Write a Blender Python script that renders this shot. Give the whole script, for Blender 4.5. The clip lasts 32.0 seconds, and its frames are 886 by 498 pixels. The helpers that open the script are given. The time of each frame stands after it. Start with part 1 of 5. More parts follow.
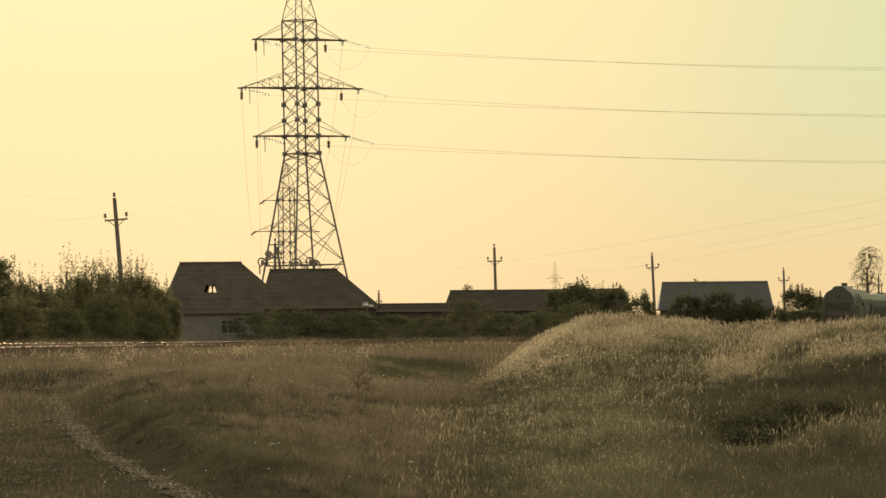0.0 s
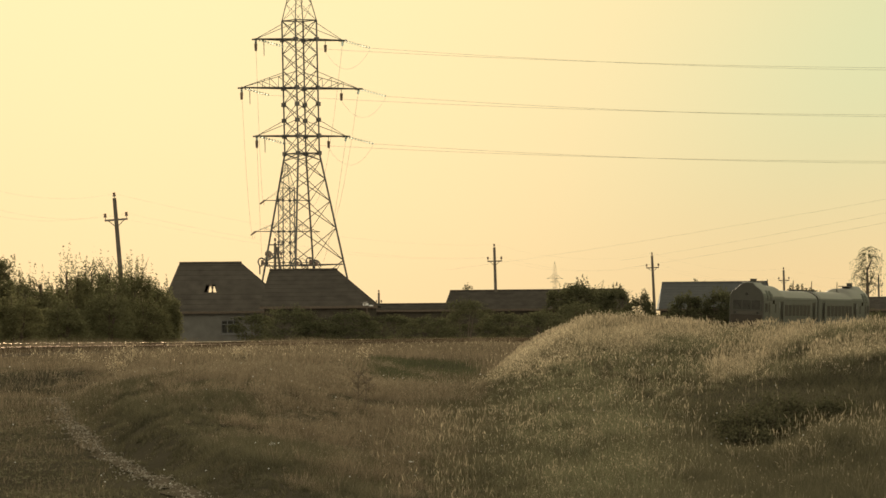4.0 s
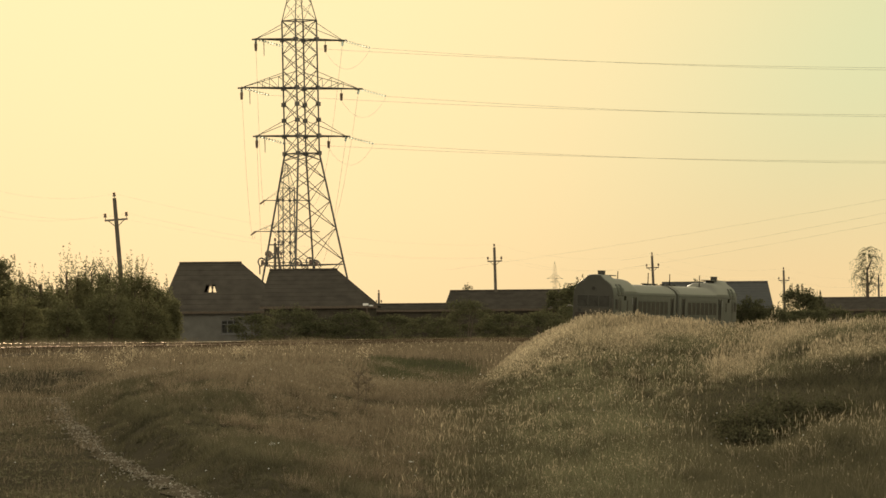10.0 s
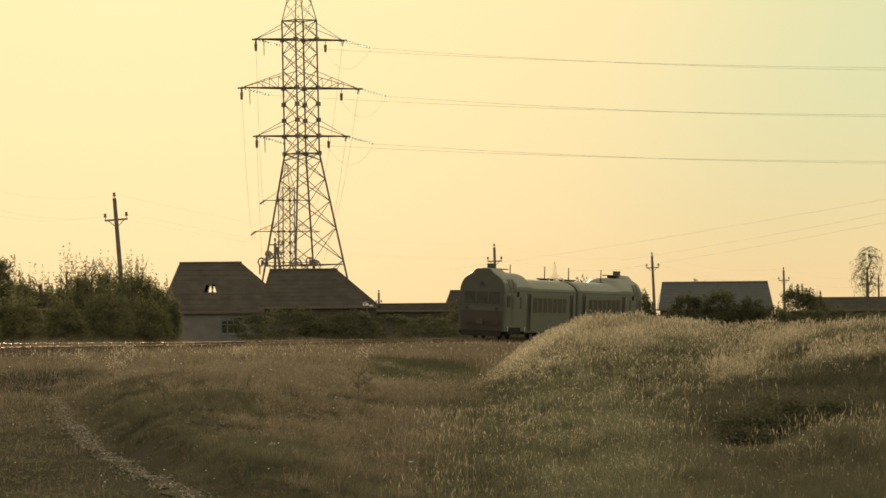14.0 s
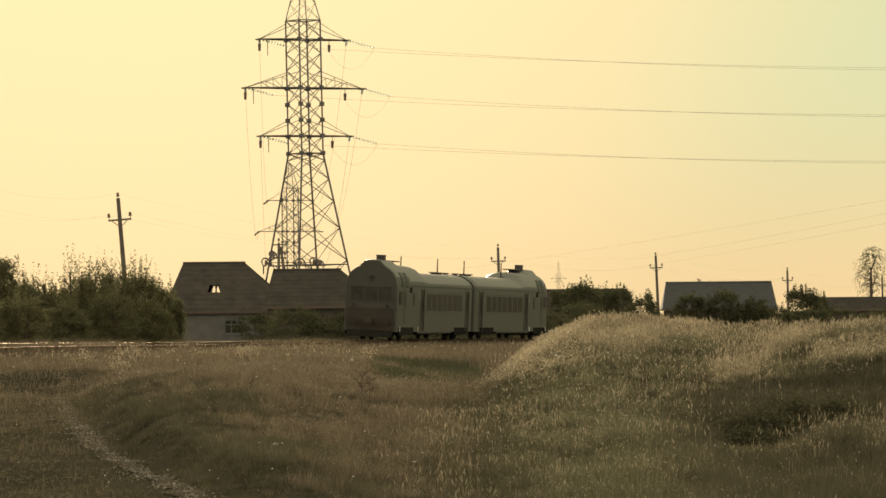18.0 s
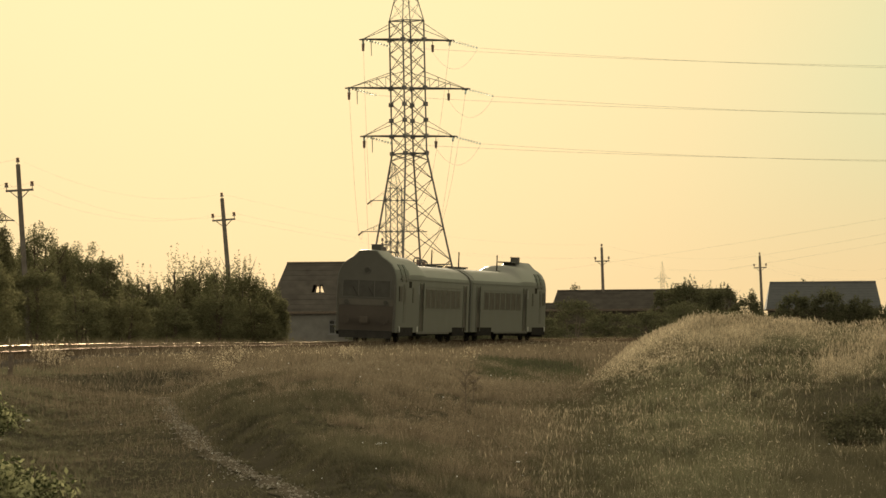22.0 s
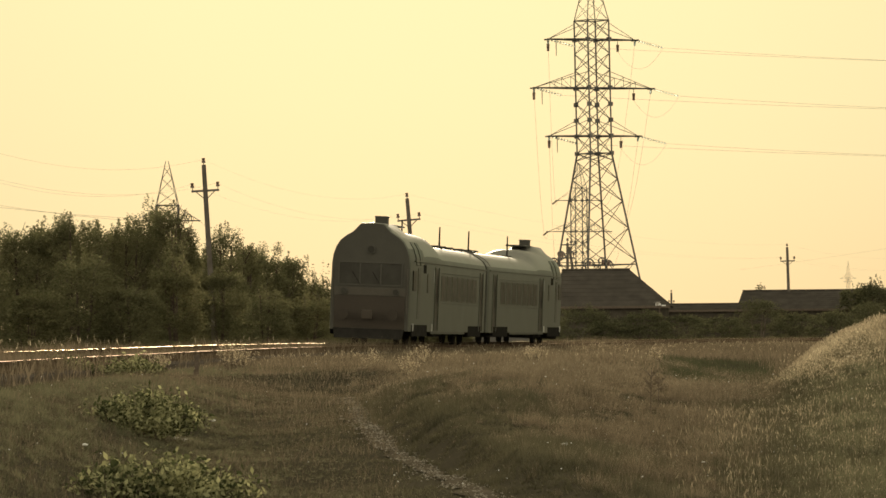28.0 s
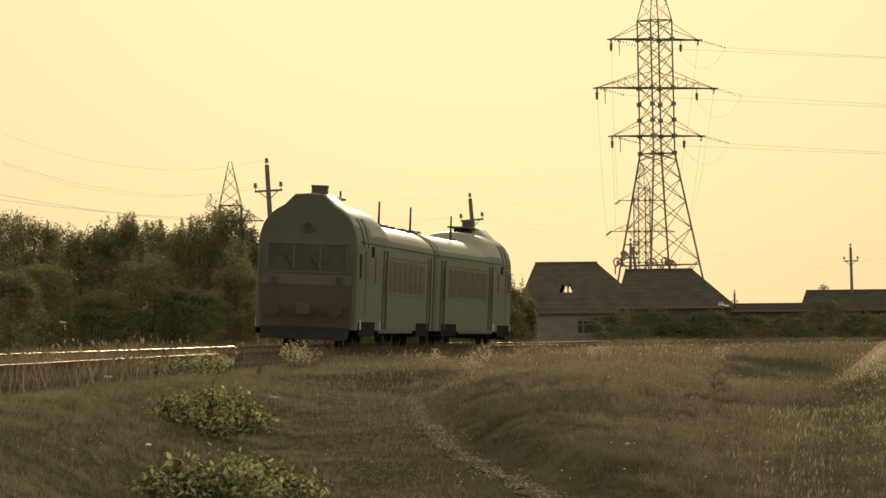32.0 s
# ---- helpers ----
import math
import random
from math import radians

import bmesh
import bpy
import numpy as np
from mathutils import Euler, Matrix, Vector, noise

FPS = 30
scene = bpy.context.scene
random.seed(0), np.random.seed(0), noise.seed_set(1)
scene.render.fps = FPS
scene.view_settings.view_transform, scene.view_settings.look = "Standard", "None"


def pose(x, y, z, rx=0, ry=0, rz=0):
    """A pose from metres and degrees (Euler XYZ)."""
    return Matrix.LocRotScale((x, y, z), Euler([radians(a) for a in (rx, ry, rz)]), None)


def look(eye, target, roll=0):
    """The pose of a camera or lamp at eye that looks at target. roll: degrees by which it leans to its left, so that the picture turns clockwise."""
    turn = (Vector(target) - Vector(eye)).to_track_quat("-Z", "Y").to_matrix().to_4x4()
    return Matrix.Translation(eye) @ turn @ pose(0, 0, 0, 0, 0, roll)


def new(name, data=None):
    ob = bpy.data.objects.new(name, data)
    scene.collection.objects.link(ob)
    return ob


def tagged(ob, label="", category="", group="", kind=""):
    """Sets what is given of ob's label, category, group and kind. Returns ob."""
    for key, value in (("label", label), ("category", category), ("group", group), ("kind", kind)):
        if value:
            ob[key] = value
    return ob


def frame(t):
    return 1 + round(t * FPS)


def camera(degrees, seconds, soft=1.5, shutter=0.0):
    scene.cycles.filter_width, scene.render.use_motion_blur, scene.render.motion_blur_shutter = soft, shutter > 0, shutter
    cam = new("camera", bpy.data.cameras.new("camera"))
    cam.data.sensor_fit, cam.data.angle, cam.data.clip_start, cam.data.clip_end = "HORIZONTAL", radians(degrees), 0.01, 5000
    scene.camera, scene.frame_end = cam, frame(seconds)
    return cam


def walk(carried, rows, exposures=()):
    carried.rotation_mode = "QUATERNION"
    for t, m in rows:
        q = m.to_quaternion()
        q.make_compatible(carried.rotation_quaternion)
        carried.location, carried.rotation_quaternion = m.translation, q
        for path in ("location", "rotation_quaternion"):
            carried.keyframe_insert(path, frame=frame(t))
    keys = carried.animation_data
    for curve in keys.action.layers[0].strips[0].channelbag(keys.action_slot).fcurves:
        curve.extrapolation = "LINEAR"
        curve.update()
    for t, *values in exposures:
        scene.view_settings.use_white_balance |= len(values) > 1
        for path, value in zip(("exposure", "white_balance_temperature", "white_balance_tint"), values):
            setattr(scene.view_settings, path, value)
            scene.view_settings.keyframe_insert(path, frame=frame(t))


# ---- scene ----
# ---------- camera: a long lens on a tripod that stands a little out of true ----------
cam = camera(10.0, 32.0, soft=1.55)
EYE = Vector((0.0, 0.0, 0.2))
PAN = [(0, 0), (14.5, 0), (15.5, .3), (16.5, 2), (17, 5), (17.5, 5), (18, 6.5), (18.5, 3), (19, 3), (19.5, 5), (20, 6.5), (20.5, 34), (21, 95),
       (21.5, 149), (22, 190), (22.5, 212), (23, 248), (23.5, 264), (24, 287), (24.5, 313), (25.5, 345), (26.5, 380), (27, 431), (27.5, 472),
       (28, 518), (28.5, 565), (29, 598), (29.5, 613), (30, 608), (30.5, 608.5), (31, 610), (31.5, 611.5), (32, 630)]


def view(turn):
    return Matrix.Translation(EYE) @ pose(0, 0, 0, 0, 0.5, 0) @ pose(0, 0, 0, 0, 0, turn) @ pose(0, 0, 0, 90.99)


walk(cam, [(t, view(math.degrees(math.atan(p / 8961.0)))) for t, p in PAN], exposures=[(0, 0.04), (20, 0.04), (25, 0.08), (32, 0.1)])

# ---------- sky and sun ----------
SUN_AZ, SUN_EL = -3.6, 7.0          # degrees from the first view's axis (minus: to its left), and above the horizon
world = bpy.data.worlds.new("sky")
scene.world = world
world.use_nodes = True
wt = world.node_tree
wt.nodes.clear()
sky = wt.nodes.new("ShaderNodeTexSky")
sky.sky_type, sky.sun_disc = "NISHITA", False
sky.sun_elevation, sky.sun_rotation = radians(SUN_EL), radians(SUN_AZ)
sky.altitude, sky.air_density, sky.dust_density, sky.ozone_density = 100, 1.0, 4.0, 1.0
SUN_WAY = Vector((math.sin(radians(SUN_AZ)) * math.cos(radians(SUN_EL)), math.cos(radians(SUN_AZ)) * math.cos(radians(SUN_EL)), math.sin(radians(SUN_EL))))


def wnode(kind, **given):
    n = wt.nodes.new("ShaderNode" + kind)
    for k, v in given.items():
        n.inputs[int(k[1:])].default_value = v
    return n


def wmix(blend, fac, a, b):
    n = wt.nodes.new("ShaderNodeMix")
    n.data_type, n.blend_type, n.clamp_factor = "RGBA", blend, True
    for sock, val in ((n.inputs["Factor"], fac), (n.inputs["A"], a), (n.inputs["B"], b)):
        if isinstance(val, bpy.types.NodeSocket):
            wt.links.new(val, sock)
        else:
            sock.default_value = val
    return n.outputs["Result"]


def wramp(value, lo, hi, a=0.0, b=1.0):
    n = wt.nodes.new("ShaderNodeMapRange")
    n.interpolation_type = "SMOOTHSTEP"
    for k, v in (("From Min", lo), ("From Max", hi), ("To Min", a), ("To Max", b)):
        n.inputs[k].default_value = v
    wt.links.new(value, n.inputs["Value"])
    return n.outputs["Result"]


# evening haze over the clear sky: warm at the horizon, paler higher up, brighter round the sun; the unseen sky behind
# is raised as fill
where = wt.nodes.new("ShaderNodeTexCoord")
split = wt.nodes.new("ShaderNodeSeparateXYZ")
wt.links.new(where.outputs["Generated"], split.inputs[0])
dot = wt.nodes.new("ShaderNodeVectorMath")
dot.operation = "DOT_PRODUCT"
dot.inputs[1].default_value = SUN_WAY
wt.links.new(where.outputs["Generated"], dot.inputs[0])
haze = wmix("MIX", wramp(split.outputs["Z"], -.01, .085), (.92, .648, .325, 1), (.80, .665, .352, 1))
side = wramp(dot.outputs["Value"], .9965, .986)
high = wramp(split.outputs["Z"], .0, .06)
both_far = wt.nodes.new("ShaderNodeMath")
both_far.operation = "MULTIPLY"
wt.links.new(side, both_far.inputs[0])
wt.links.new(high, both_far.inputs[1])
haze = wmix("MIX", both_far.outputs[0], haze, (.755, .747, .427, 1))
aureole = wramp(dot.outputs["Value"], .986, 1.0)
haze = wmix("ADD", aureole, haze, (.3, .222, .125, 1))
haze_and_fill = wmix("MIX", wramp(dot.outputs["Value"], -.5, .97), (1.53, 1.39, 1.05, 1), haze)
clear = wmix("MULTIPLY", 1.0, sky.outputs["Color"], (.1, .1, .1, 1))
both = wmix("MIX", wramp(split.outputs["Z"], .1, .7, .0, .6), haze_and_fill, clear)
back = wnode("Background")
back.inputs["Strength"].default_value = 1.0
wout = wnode("OutputWorld")
wt.links.new(both, back.inputs["Color"])
wt.links.new(back.outputs["Background"], wout.inputs["Surface"])
sun = new("sun", bpy.data.lights.new("sun", "SUN"))
sun.data.energy, sun.data.angle, sun.data.color = 3.0, radians(0.6), (1.0, 0.83, 0.58)
sun.matrix_basis = look(SUN_WAY * 900, (0, 0, 0))


# ---------- materials ----------
def surface(name, c1, c2, scale=3.0, rough=0.7, metal=0.0, bump=0.3, fine=40.0, vary=0.15):
    """Two scales of variation between two colours, fine grain in the relief, a little change from piece to piece."""
    m = bpy.data.materials.new(name)
    m.use_nodes = True
    nt = m.node_tree
    b = nt.nodes["Principled BSDF"]
    tc = nt.nodes.new("ShaderNodeTexCoord")
    n1, n2 = nt.nodes.new("ShaderNodeTexNoise"), nt.nodes.new("ShaderNodeTexNoise")
    n1.inputs["Scale"].default_value, n1.inputs["Detail"].default_value = scale, 6
    n2.inputs["Scale"].default_value, n2.inputs["Detail"].default_value = fine, 3
    for n in (n1, n2):
        nt.links.new(tc.outputs["Object"], n.inputs["Vector"])
    add = nt.nodes.new("ShaderNodeMath")
    add.operation = "MULTIPLY_ADD"
    add.inputs[1].default_value = 0.45
    nt.links.new(n2.outputs["Fac"], add.inputs[0])
    nt.links.new(n1.outputs["Fac"], add.inputs[2])
    ramp = nt.nodes.new("ShaderNodeValToRGB")
    ramp.color_ramp.elements[0].position, ramp.color_ramp.elements[1].position = 0.45, 0.98
    ramp.color_ramp.elements[0].color, ramp.color_ramp.elements[1].color = (*c1, 1), (*c2, 1)
    nt.links.new(add.outputs[0], ramp.inputs["Fac"])
    info = nt.nodes.new("ShaderNodeObjectInfo")
    hsv = nt.nodes.new("ShaderNodeHueSaturation")
    mr = nt.nodes.new("ShaderNodeMapRange")
    mr.inputs["To Min"].default_value, mr.inputs["To Max"].default_value = 1 - vary, 1 + vary
    nt.links.new(info.outputs["Random"], mr.inputs["Value"])
    nt.links.new(mr.outputs["Result"], hsv.inputs["Value"])
    nt.links.new(ramp.outputs["Color"], hsv.inputs["Color"])
    nt.links.new(hsv.outputs["Color"], b.inputs["Base Color"])
    rr = nt.nodes.new("ShaderNodeMapRange")
    rr.inputs["To Min"].default_value, rr.inputs["To Max"].default_value = max(0.02, rough - 0.12), min(1, rough + 0.12)
    nt.links.new(n1.outputs["Fac"], rr.inputs["Value"])
    nt.links.new(rr.outputs["Result"], b.inputs["Roughness"])
    b.inputs["Metallic"].default_value = metal
    if rough > .8:
        b.inputs["Specular IOR Level"].default_value = 0.0
    if bump:
        bp = nt.nodes.new("ShaderNodeBump")
        bp.inputs["Strength"].default_value, bp.inputs["Distance"].default_value = bump, 0.02
        nt.links.new(add.outputs[0], bp.inputs["Height"])
        nt.links.new(bp.outputs["Normal"], b.inputs["Normal"])
    return m


def leafage(name, c1, c2, through_light=0.35, rough=0.6):
    """Leaves and stalks: each island has its own tint, and light passes through."""
    m = bpy.data.materials.new(name)
    m.use_nodes = True
    nt = m.node_tree
    b, out = nt.nodes["Principled BSDF"], nt.nodes["Material Output"]
    geo = nt.nodes.new("ShaderNodeNewGeometry")
    tc = nt.nodes.new("ShaderNodeTexCoord")
    nz = nt.nodes.new("ShaderNodeTexNoise")
    nz.inputs["Scale"].default_value, nz.inputs["Detail"].default_value = 0.8, 4
    nt.links.new(tc.outputs["Object"], nz.inputs["Vector"])
    mix = nt.nodes.new("ShaderNodeMath")
    mix.operation = "MULTIPLY_ADD"
    mix.inputs[1].default_value = 0.5
    nt.links.new(geo.outputs["Random Per Island"], mix.inputs[0])
    nt.links.new(nz.outputs["Fac"], mix.inputs[2])
    ramp = nt.nodes.new("ShaderNodeValToRGB")
    ramp.color_ramp.elements[0].position, ramp.color_ramp.elements[1].position = 0.4, 1.0
    ramp.color_ramp.elements[0].color, ramp.color_ramp.elements[1].color = (*c1, 1), (*c2, 1)
    nt.links.new(mix.outputs[0], ramp.inputs["Fac"])
    nt.links.new(ramp.outputs["Color"], b.inputs["Base Color"])
    b.inputs["Roughness"].default_value = rough
    b.inputs["Specular IOR Level"].default_value = 0.0
    tr = nt.nodes.new("ShaderNodeBsdfTranslucent")
    nt.links.new(ramp.outputs["Color"], tr.inputs["Color"])
    sh = nt.nodes.new("ShaderNodeMixShader")
    sh.inputs["Fac"].default_value = through_light
    nt.links.new(b.outputs["BSDF"], sh.inputs[1])
    nt.links.new(tr.outputs["BSDF"], sh.inputs[2])
    nt.links.new(sh.outputs["Shader"], out.inputs["Surface"])
    return m


STEEL = surface("galvanised_steel", (.09, .08, .07), (.16, .145, .125), 2, .6, .4, .2)
CERAMIC = surface("brown_ceramic", (.09, .05, .03), (.14, .08, .05), 4, .3, 0, .1)
GLASSY = surface("glass_insulator", (.75, .8, .74), (.85, .9, .84), 4, .14, 0, 0)
GLASSY.node_tree.nodes["Principled BSDF"].inputs["Transmission Weight"].default_value = 0.85
CONCRETE = surface("weathered_concrete", (.1, .085, .068), (.16, .138, .112), 3, .85)
CABLE = surface("aluminium_cable", (.1, .09, .075), (.15, .135, .115), 2, .85, 0, 0)
RAIL_TOP = surface("polished_rail", (.17, .13, .075), (.3, .235, .14), .7, .5, 1.0, .05)
RAIL_DULL = surface("dirty_rail_head", (.09, .05, .02), (.16, .09, .04), .5, .62, 1.0, .05)
# tints put the golden and orange of the glints into the rail heads
RAIL_TOP.node_tree.nodes["Principled BSDF"].inputs["Specular Tint"].default_value = (1.0, .78, .42, 1)
RAIL_DULL.node_tree.nodes["Principled BSDF"].inputs["Specular Tint"].default_value = (.62, .34, .13, 1)
RAIL_SIDE = surface("rusty_rail", (.06, .043, .03), (.1, .07, .048), 5, .9, 0)
BALLAST = surface("ballast_stone", (.07, .062, .048), (.15, .132, .108), 9, .95, 0, .9, 60)
WOODTIE = surface("tarred_sleeper", (.06, .05, .04), (.12, .1, .08), 5, .9)
EARTH = surface("dry_steppe_soil", (.042, .036, .024), (.078, .066, .046), .35, .95, 0, .8, 14)
PATHDUST = surface("trodden_path", (.068, .056, .04), (.15, .122, .088), 3, .95, 0, .7, 60)
TILE = surface("dark_roof_slate", (.05, .044, .036), (.085, .074, .06), 1.2, .85, 0, .15)
TINROOF = surface("grey_sheet_roof", (.055, .054, .05), (.09, .088, .08), 2, .7, .1)
PLASTER = surface("old_lime_plaster", (.11, .103, .088), (.165, .156, .135), 1.5, .9)
BRICKISH = surface("yellow_brown_masonry", (.05, .044, .033), (.09, .078, .059), 2.5, .9)
FRAMEW = surface("painted_window_frame", (.1, .096, .084), (.15, .145, .13), 6, .6)
PANE = surface("dark_glass", (.035, .034, .03), (.06, .058, .05), 2, .12, 0, 0)
SCREENGLASS = surface("dusty_windscreen_glass", (.034, .032, .026), (.054, .051, .042), 2, .35, 0, 0)
CARGLASS = surface("dusty_carriage_glass", (.012, .012, .01), (.024, .023, .019), 2, .35, 0, 0)
BARK = surface("tree_bark", (.08, .06, .045), (.15, .12, .09), 8, .95, 0, .8)
LEAF_DARK = leafage("hedgerow_leaves", (.11, .11, .055), (.22, .205, .11), .48)
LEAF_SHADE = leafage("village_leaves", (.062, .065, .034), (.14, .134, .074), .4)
LEAF_OLIVE = leafage("olive_leaves", (.11, .11, .055), (.23, .21, .11), .5)
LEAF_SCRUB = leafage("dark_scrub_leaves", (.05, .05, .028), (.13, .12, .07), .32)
LEAF_BUSH = leafage("broad_weed_leaves", (.05, .058, .026), (.46, .44, .23), .5)
# ramp keeps most leaves dark; the bright few paint sunlit tips
LEAF_BUSH.node_tree.nodes["Color Ramp"].color_ramp.elements[0].position = 0.58
STRAW = leafage("dry_grass", (.115, .098, .062), (.36, .302, .2), .5)
STRAW_PALE = leafage("pale_seed_heads", (.36, .295, .2), (.66, .55, .38), .62)
GREENGRASS = leafage("green_grey_grass", (.095, .093, .053), (.22, .205, .124), .4)
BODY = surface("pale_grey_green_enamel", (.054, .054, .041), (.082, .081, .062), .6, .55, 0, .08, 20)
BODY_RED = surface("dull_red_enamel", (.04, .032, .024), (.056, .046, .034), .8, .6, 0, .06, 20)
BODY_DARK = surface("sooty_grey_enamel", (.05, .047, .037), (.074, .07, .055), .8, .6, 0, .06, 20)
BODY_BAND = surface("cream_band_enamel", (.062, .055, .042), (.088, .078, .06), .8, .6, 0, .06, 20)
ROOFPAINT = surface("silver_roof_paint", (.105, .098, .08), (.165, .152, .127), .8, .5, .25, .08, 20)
BLACKISH = surface("oily_black_steel", (.018, .017, .014), (.034, .031, .026), 4, .86, 0)
for dusty in (BODY, BODY_RED, BODY_DARK, BODY_BAND, ROOFPAINT, BLACKISH):
    dusty.node_tree.nodes["Principled BSDF"].inputs["Specular IOR Level"].default_value = 0.14
BLACKISH.node_tree.nodes["Principled BSDF"].inputs["Specular IOR Level"].default_value = 0.0
for dim in (CARGLASS, SCREENGLASS, PANE):
    dim.node_tree.nodes["Principled BSDF"].inputs["Specular IOR Level"].default_value = 0.02
ROOFPAINT.node_tree.nodes["Principled BSDF"].inputs["Specular IOR Level"].default_value = 0.4
FOOTPLATE = surface("worn_white_enamel", (.3, .29, .25), (.5, .48, .42), 6, .5)
PEBBLE = surface("pale_pebbles", (.24, .21, .16), (.42, .37, .29), 9, .9, 0, .4)
LITTER = surface("white_litter", (.6, .58, .52), (.75, .73, .68), 6, .6)


# ---------- mesh helpers ----------
def empty(name, m=None):
    ob = new(name)
    ob.empty_display_size = 0.3
    if m is not None:
        ob.matrix_basis = m
    return ob


def part(name, bm, material, parent=None, label="", smooth=False):
    me = bpy.data.meshes.new(name)
    bm.to_mesh(me)
    bm.free()
    for mm in (material if isinstance(material, (list, tuple)) else (material,)):
        me.materials.append(mm)
    if smooth:
        for p in me.polygons:
            p.use_smooth = True
    ob = new(name, me)
    ob.parent = parent
    if label:
        ob["label"] = label
    return ob


def share(ob, m, parent):
    """Another object on the same mesh."""
    o = new(ob.name.split(".")[0], ob.data)
    o.parent = parent
    o.matrix_basis = m
    return o


def sheet(name, verts, faces, material, parent=None, smooth=False):
    """One mesh from arrays of corners and of faces."""
    me = bpy.data.meshes.new(name)
    verts, faces = np.asarray(verts, np.float32), np.asarray(faces, np.int32)
    n = faces.shape[1]
    me.vertices.add(len(verts))
    me.vertices.foreach_set("co", verts.ravel())
    me.loops.add(faces.size)
    me.loops.foreach_set("vertex_index", faces.ravel())
    me.polygons.add(len(faces))
    me.polygons.foreach_set("loop_start", np.arange(0, faces.size, n, dtype=np.int32))
    me.update(calc_edges=True)
    me.validate()
    if smooth:
        me.polygons.foreach_set("use_smooth", np.ones(len(faces), bool))
    me.materials.append(material)
    ob = new(name, me)
    ob.parent = parent
    return ob


def box(bm, x0, x1, y0, y1, z0, z1, bevel=0.0):
    r = bmesh.ops.create_cube(bm, size=1.0, matrix=Matrix.LocRotScale(((x0 + x1) / 2, (y0 + y1) / 2, (z0 + z1) / 2), None, (x1 - x0, y1 - y0, z1 - z0)))
    if bevel:
        es = {e for v in r["verts"] for e in v.link_edges}
        bmesh.ops.bevel(bm, geom=list(es), offset=bevel, segments=2, affect="EDGES", profile=0.6)
    return bm


def rod(bm, a, b, r0, r1=None, sides=6, caps=True):
    """A tapered rod from a to b."""
    a, b = Vector(a), Vector(b)
    d = b - a
    if d.length < 1e-6:
        return bm
    m = Matrix.Translation((a + b) / 2) @ d.to_track_quat("Z", "Y").to_matrix().to_4x4()
    bmesh.ops.create_cone(bm, cap_ends=caps, segments=sides, radius1=r0, radius2=r0 if r1 is None else r1, depth=d.length, matrix=m)
    return bm


def disc(bm, c, axis, r, h, sides=16):
    c, axis = Vector(c), Vector(axis).normalized()
    return rod(bm, c - axis * h / 2, c + axis * h / 2, r, r, sides)


def prism(bm, pts, way):
    """Extrude a closed outline of points along a way."""
    vs = [bm.verts.new(p) for p in pts]
    f = bm.faces.new(vs)
    g = bmesh.ops.extrude_face_region(bm, geom=[f])
    bmesh.ops.translate(bm, vec=Vector(way), verts=[v for v in g["geom"] if isinstance(v, bmesh.types.BMVert)])
    bmesh.ops.recalc_face_normals(bm, faces=bm.faces)
    return bm


B = bmesh.new


def wire(name, pts, r, material, parent=None):
    """A cable through points, as a thin tube."""
    pts = [Vector(p) for p in pts]
    vs, fs = [], []
    for i, p in enumerate(pts):
        d = (pts[min(i + 1, len(pts) - 1)] - pts[max(i - 1, 0)]).normalized()
        s = d.cross(Vector((0, 0, 1)))
        s = s.normalized() if s.length > 1e-3 else Vector((1, 0, 0))
        u = s.cross(d)
        for k in range(4):
            a = math.pi / 2 * k
            vs.append(p + (s * math.cos(a) + u * math.sin(a)) * r)
    for i in range(len(pts) - 1):
        for k in range(4):
            fs.append((i * 4 + k, i * 4 + (k + 1) % 4, i * 4 + 4 + (k + 1) % 4, i * 4 + 4 + k))
    return sheet(name, vs, fs, material, parent)


def sag(a, b, drop, n=16):
    a, b = Vector(a), Vector(b)
    return [a.lerp(b, i / n) - Vector((0, 0, drop * 4 * (i / n) * (1 - i / n))) for i in range(n + 1)]


# ---------- the railway's line: a long curve that comes from the far right and bends past on the left ----------
def curve_point(r):
    """A point of the line's plan at the parameter r, which grows away from the camera."""
    n = np.linspace(0, 1, 41) * r
    c = np.maximum(n, -148.0)                   # the curve eases past this point
    th = 0.16597 + 8.6885e-4 * c - 1.341e-6 * c * c + np.clip(n + 148.0, -70, 0) * 9.5e-4
    x = 0.045 + float(np.sum((np.sin(th[1:]) + np.sin(th[:-1])) / 2) * r / 40)
    y = 294.91 + float(np.sum((np.cos(th[1:]) + np.cos(th[:-1])) / 2) * r / 40)
    h = float(th[-1])
    x, y = x - 0.2 * math.cos(h), y + 0.2 * math.sin(h)
    z = -0.03 + 0.08 * math.exp(-((y - 160) / 50) ** 2) + 0.06 * min(1, max(0, (y - 200) / 70))
    ease = lambda v: (lambda f: f * f * (3 - 2 * f))(min(1.0, max(0.0, v)))
    k = 1.0 - .02 * ease((y - 242) / 105) + .008 * ease((y - 380) / 100)
    return (x * k, y * k, EYE.z + (z - EYE.z) * k)


CURVE_R = np.arange(-352.0, 340.0, 1.0)
CURVE = np.array([curve_point(float(r)) for r in CURVE_R])
CURVE_S = np.concatenate([[0], np.cumsum(np.linalg.norm(np.diff(CURVE, axis=0), axis=1))])
CURVE_S -= np.interp(0, CURVE_R, CURVE_S)
CURVE_H = np.arctan2(np.gradient(CURVE[:, 0]), np.gradient(CURVE[:, 1]))


def rail_line(s):
    """Place and heading at s metres along the line from the reference point, growing away from the camera."""
    x, y, z = (float(np.interp(s, CURVE_S, CURVE[:, i])) for i in range(3))
    return Vector((x, y, z)), float(np.interp(s, CURVE_S, CURVE_H))


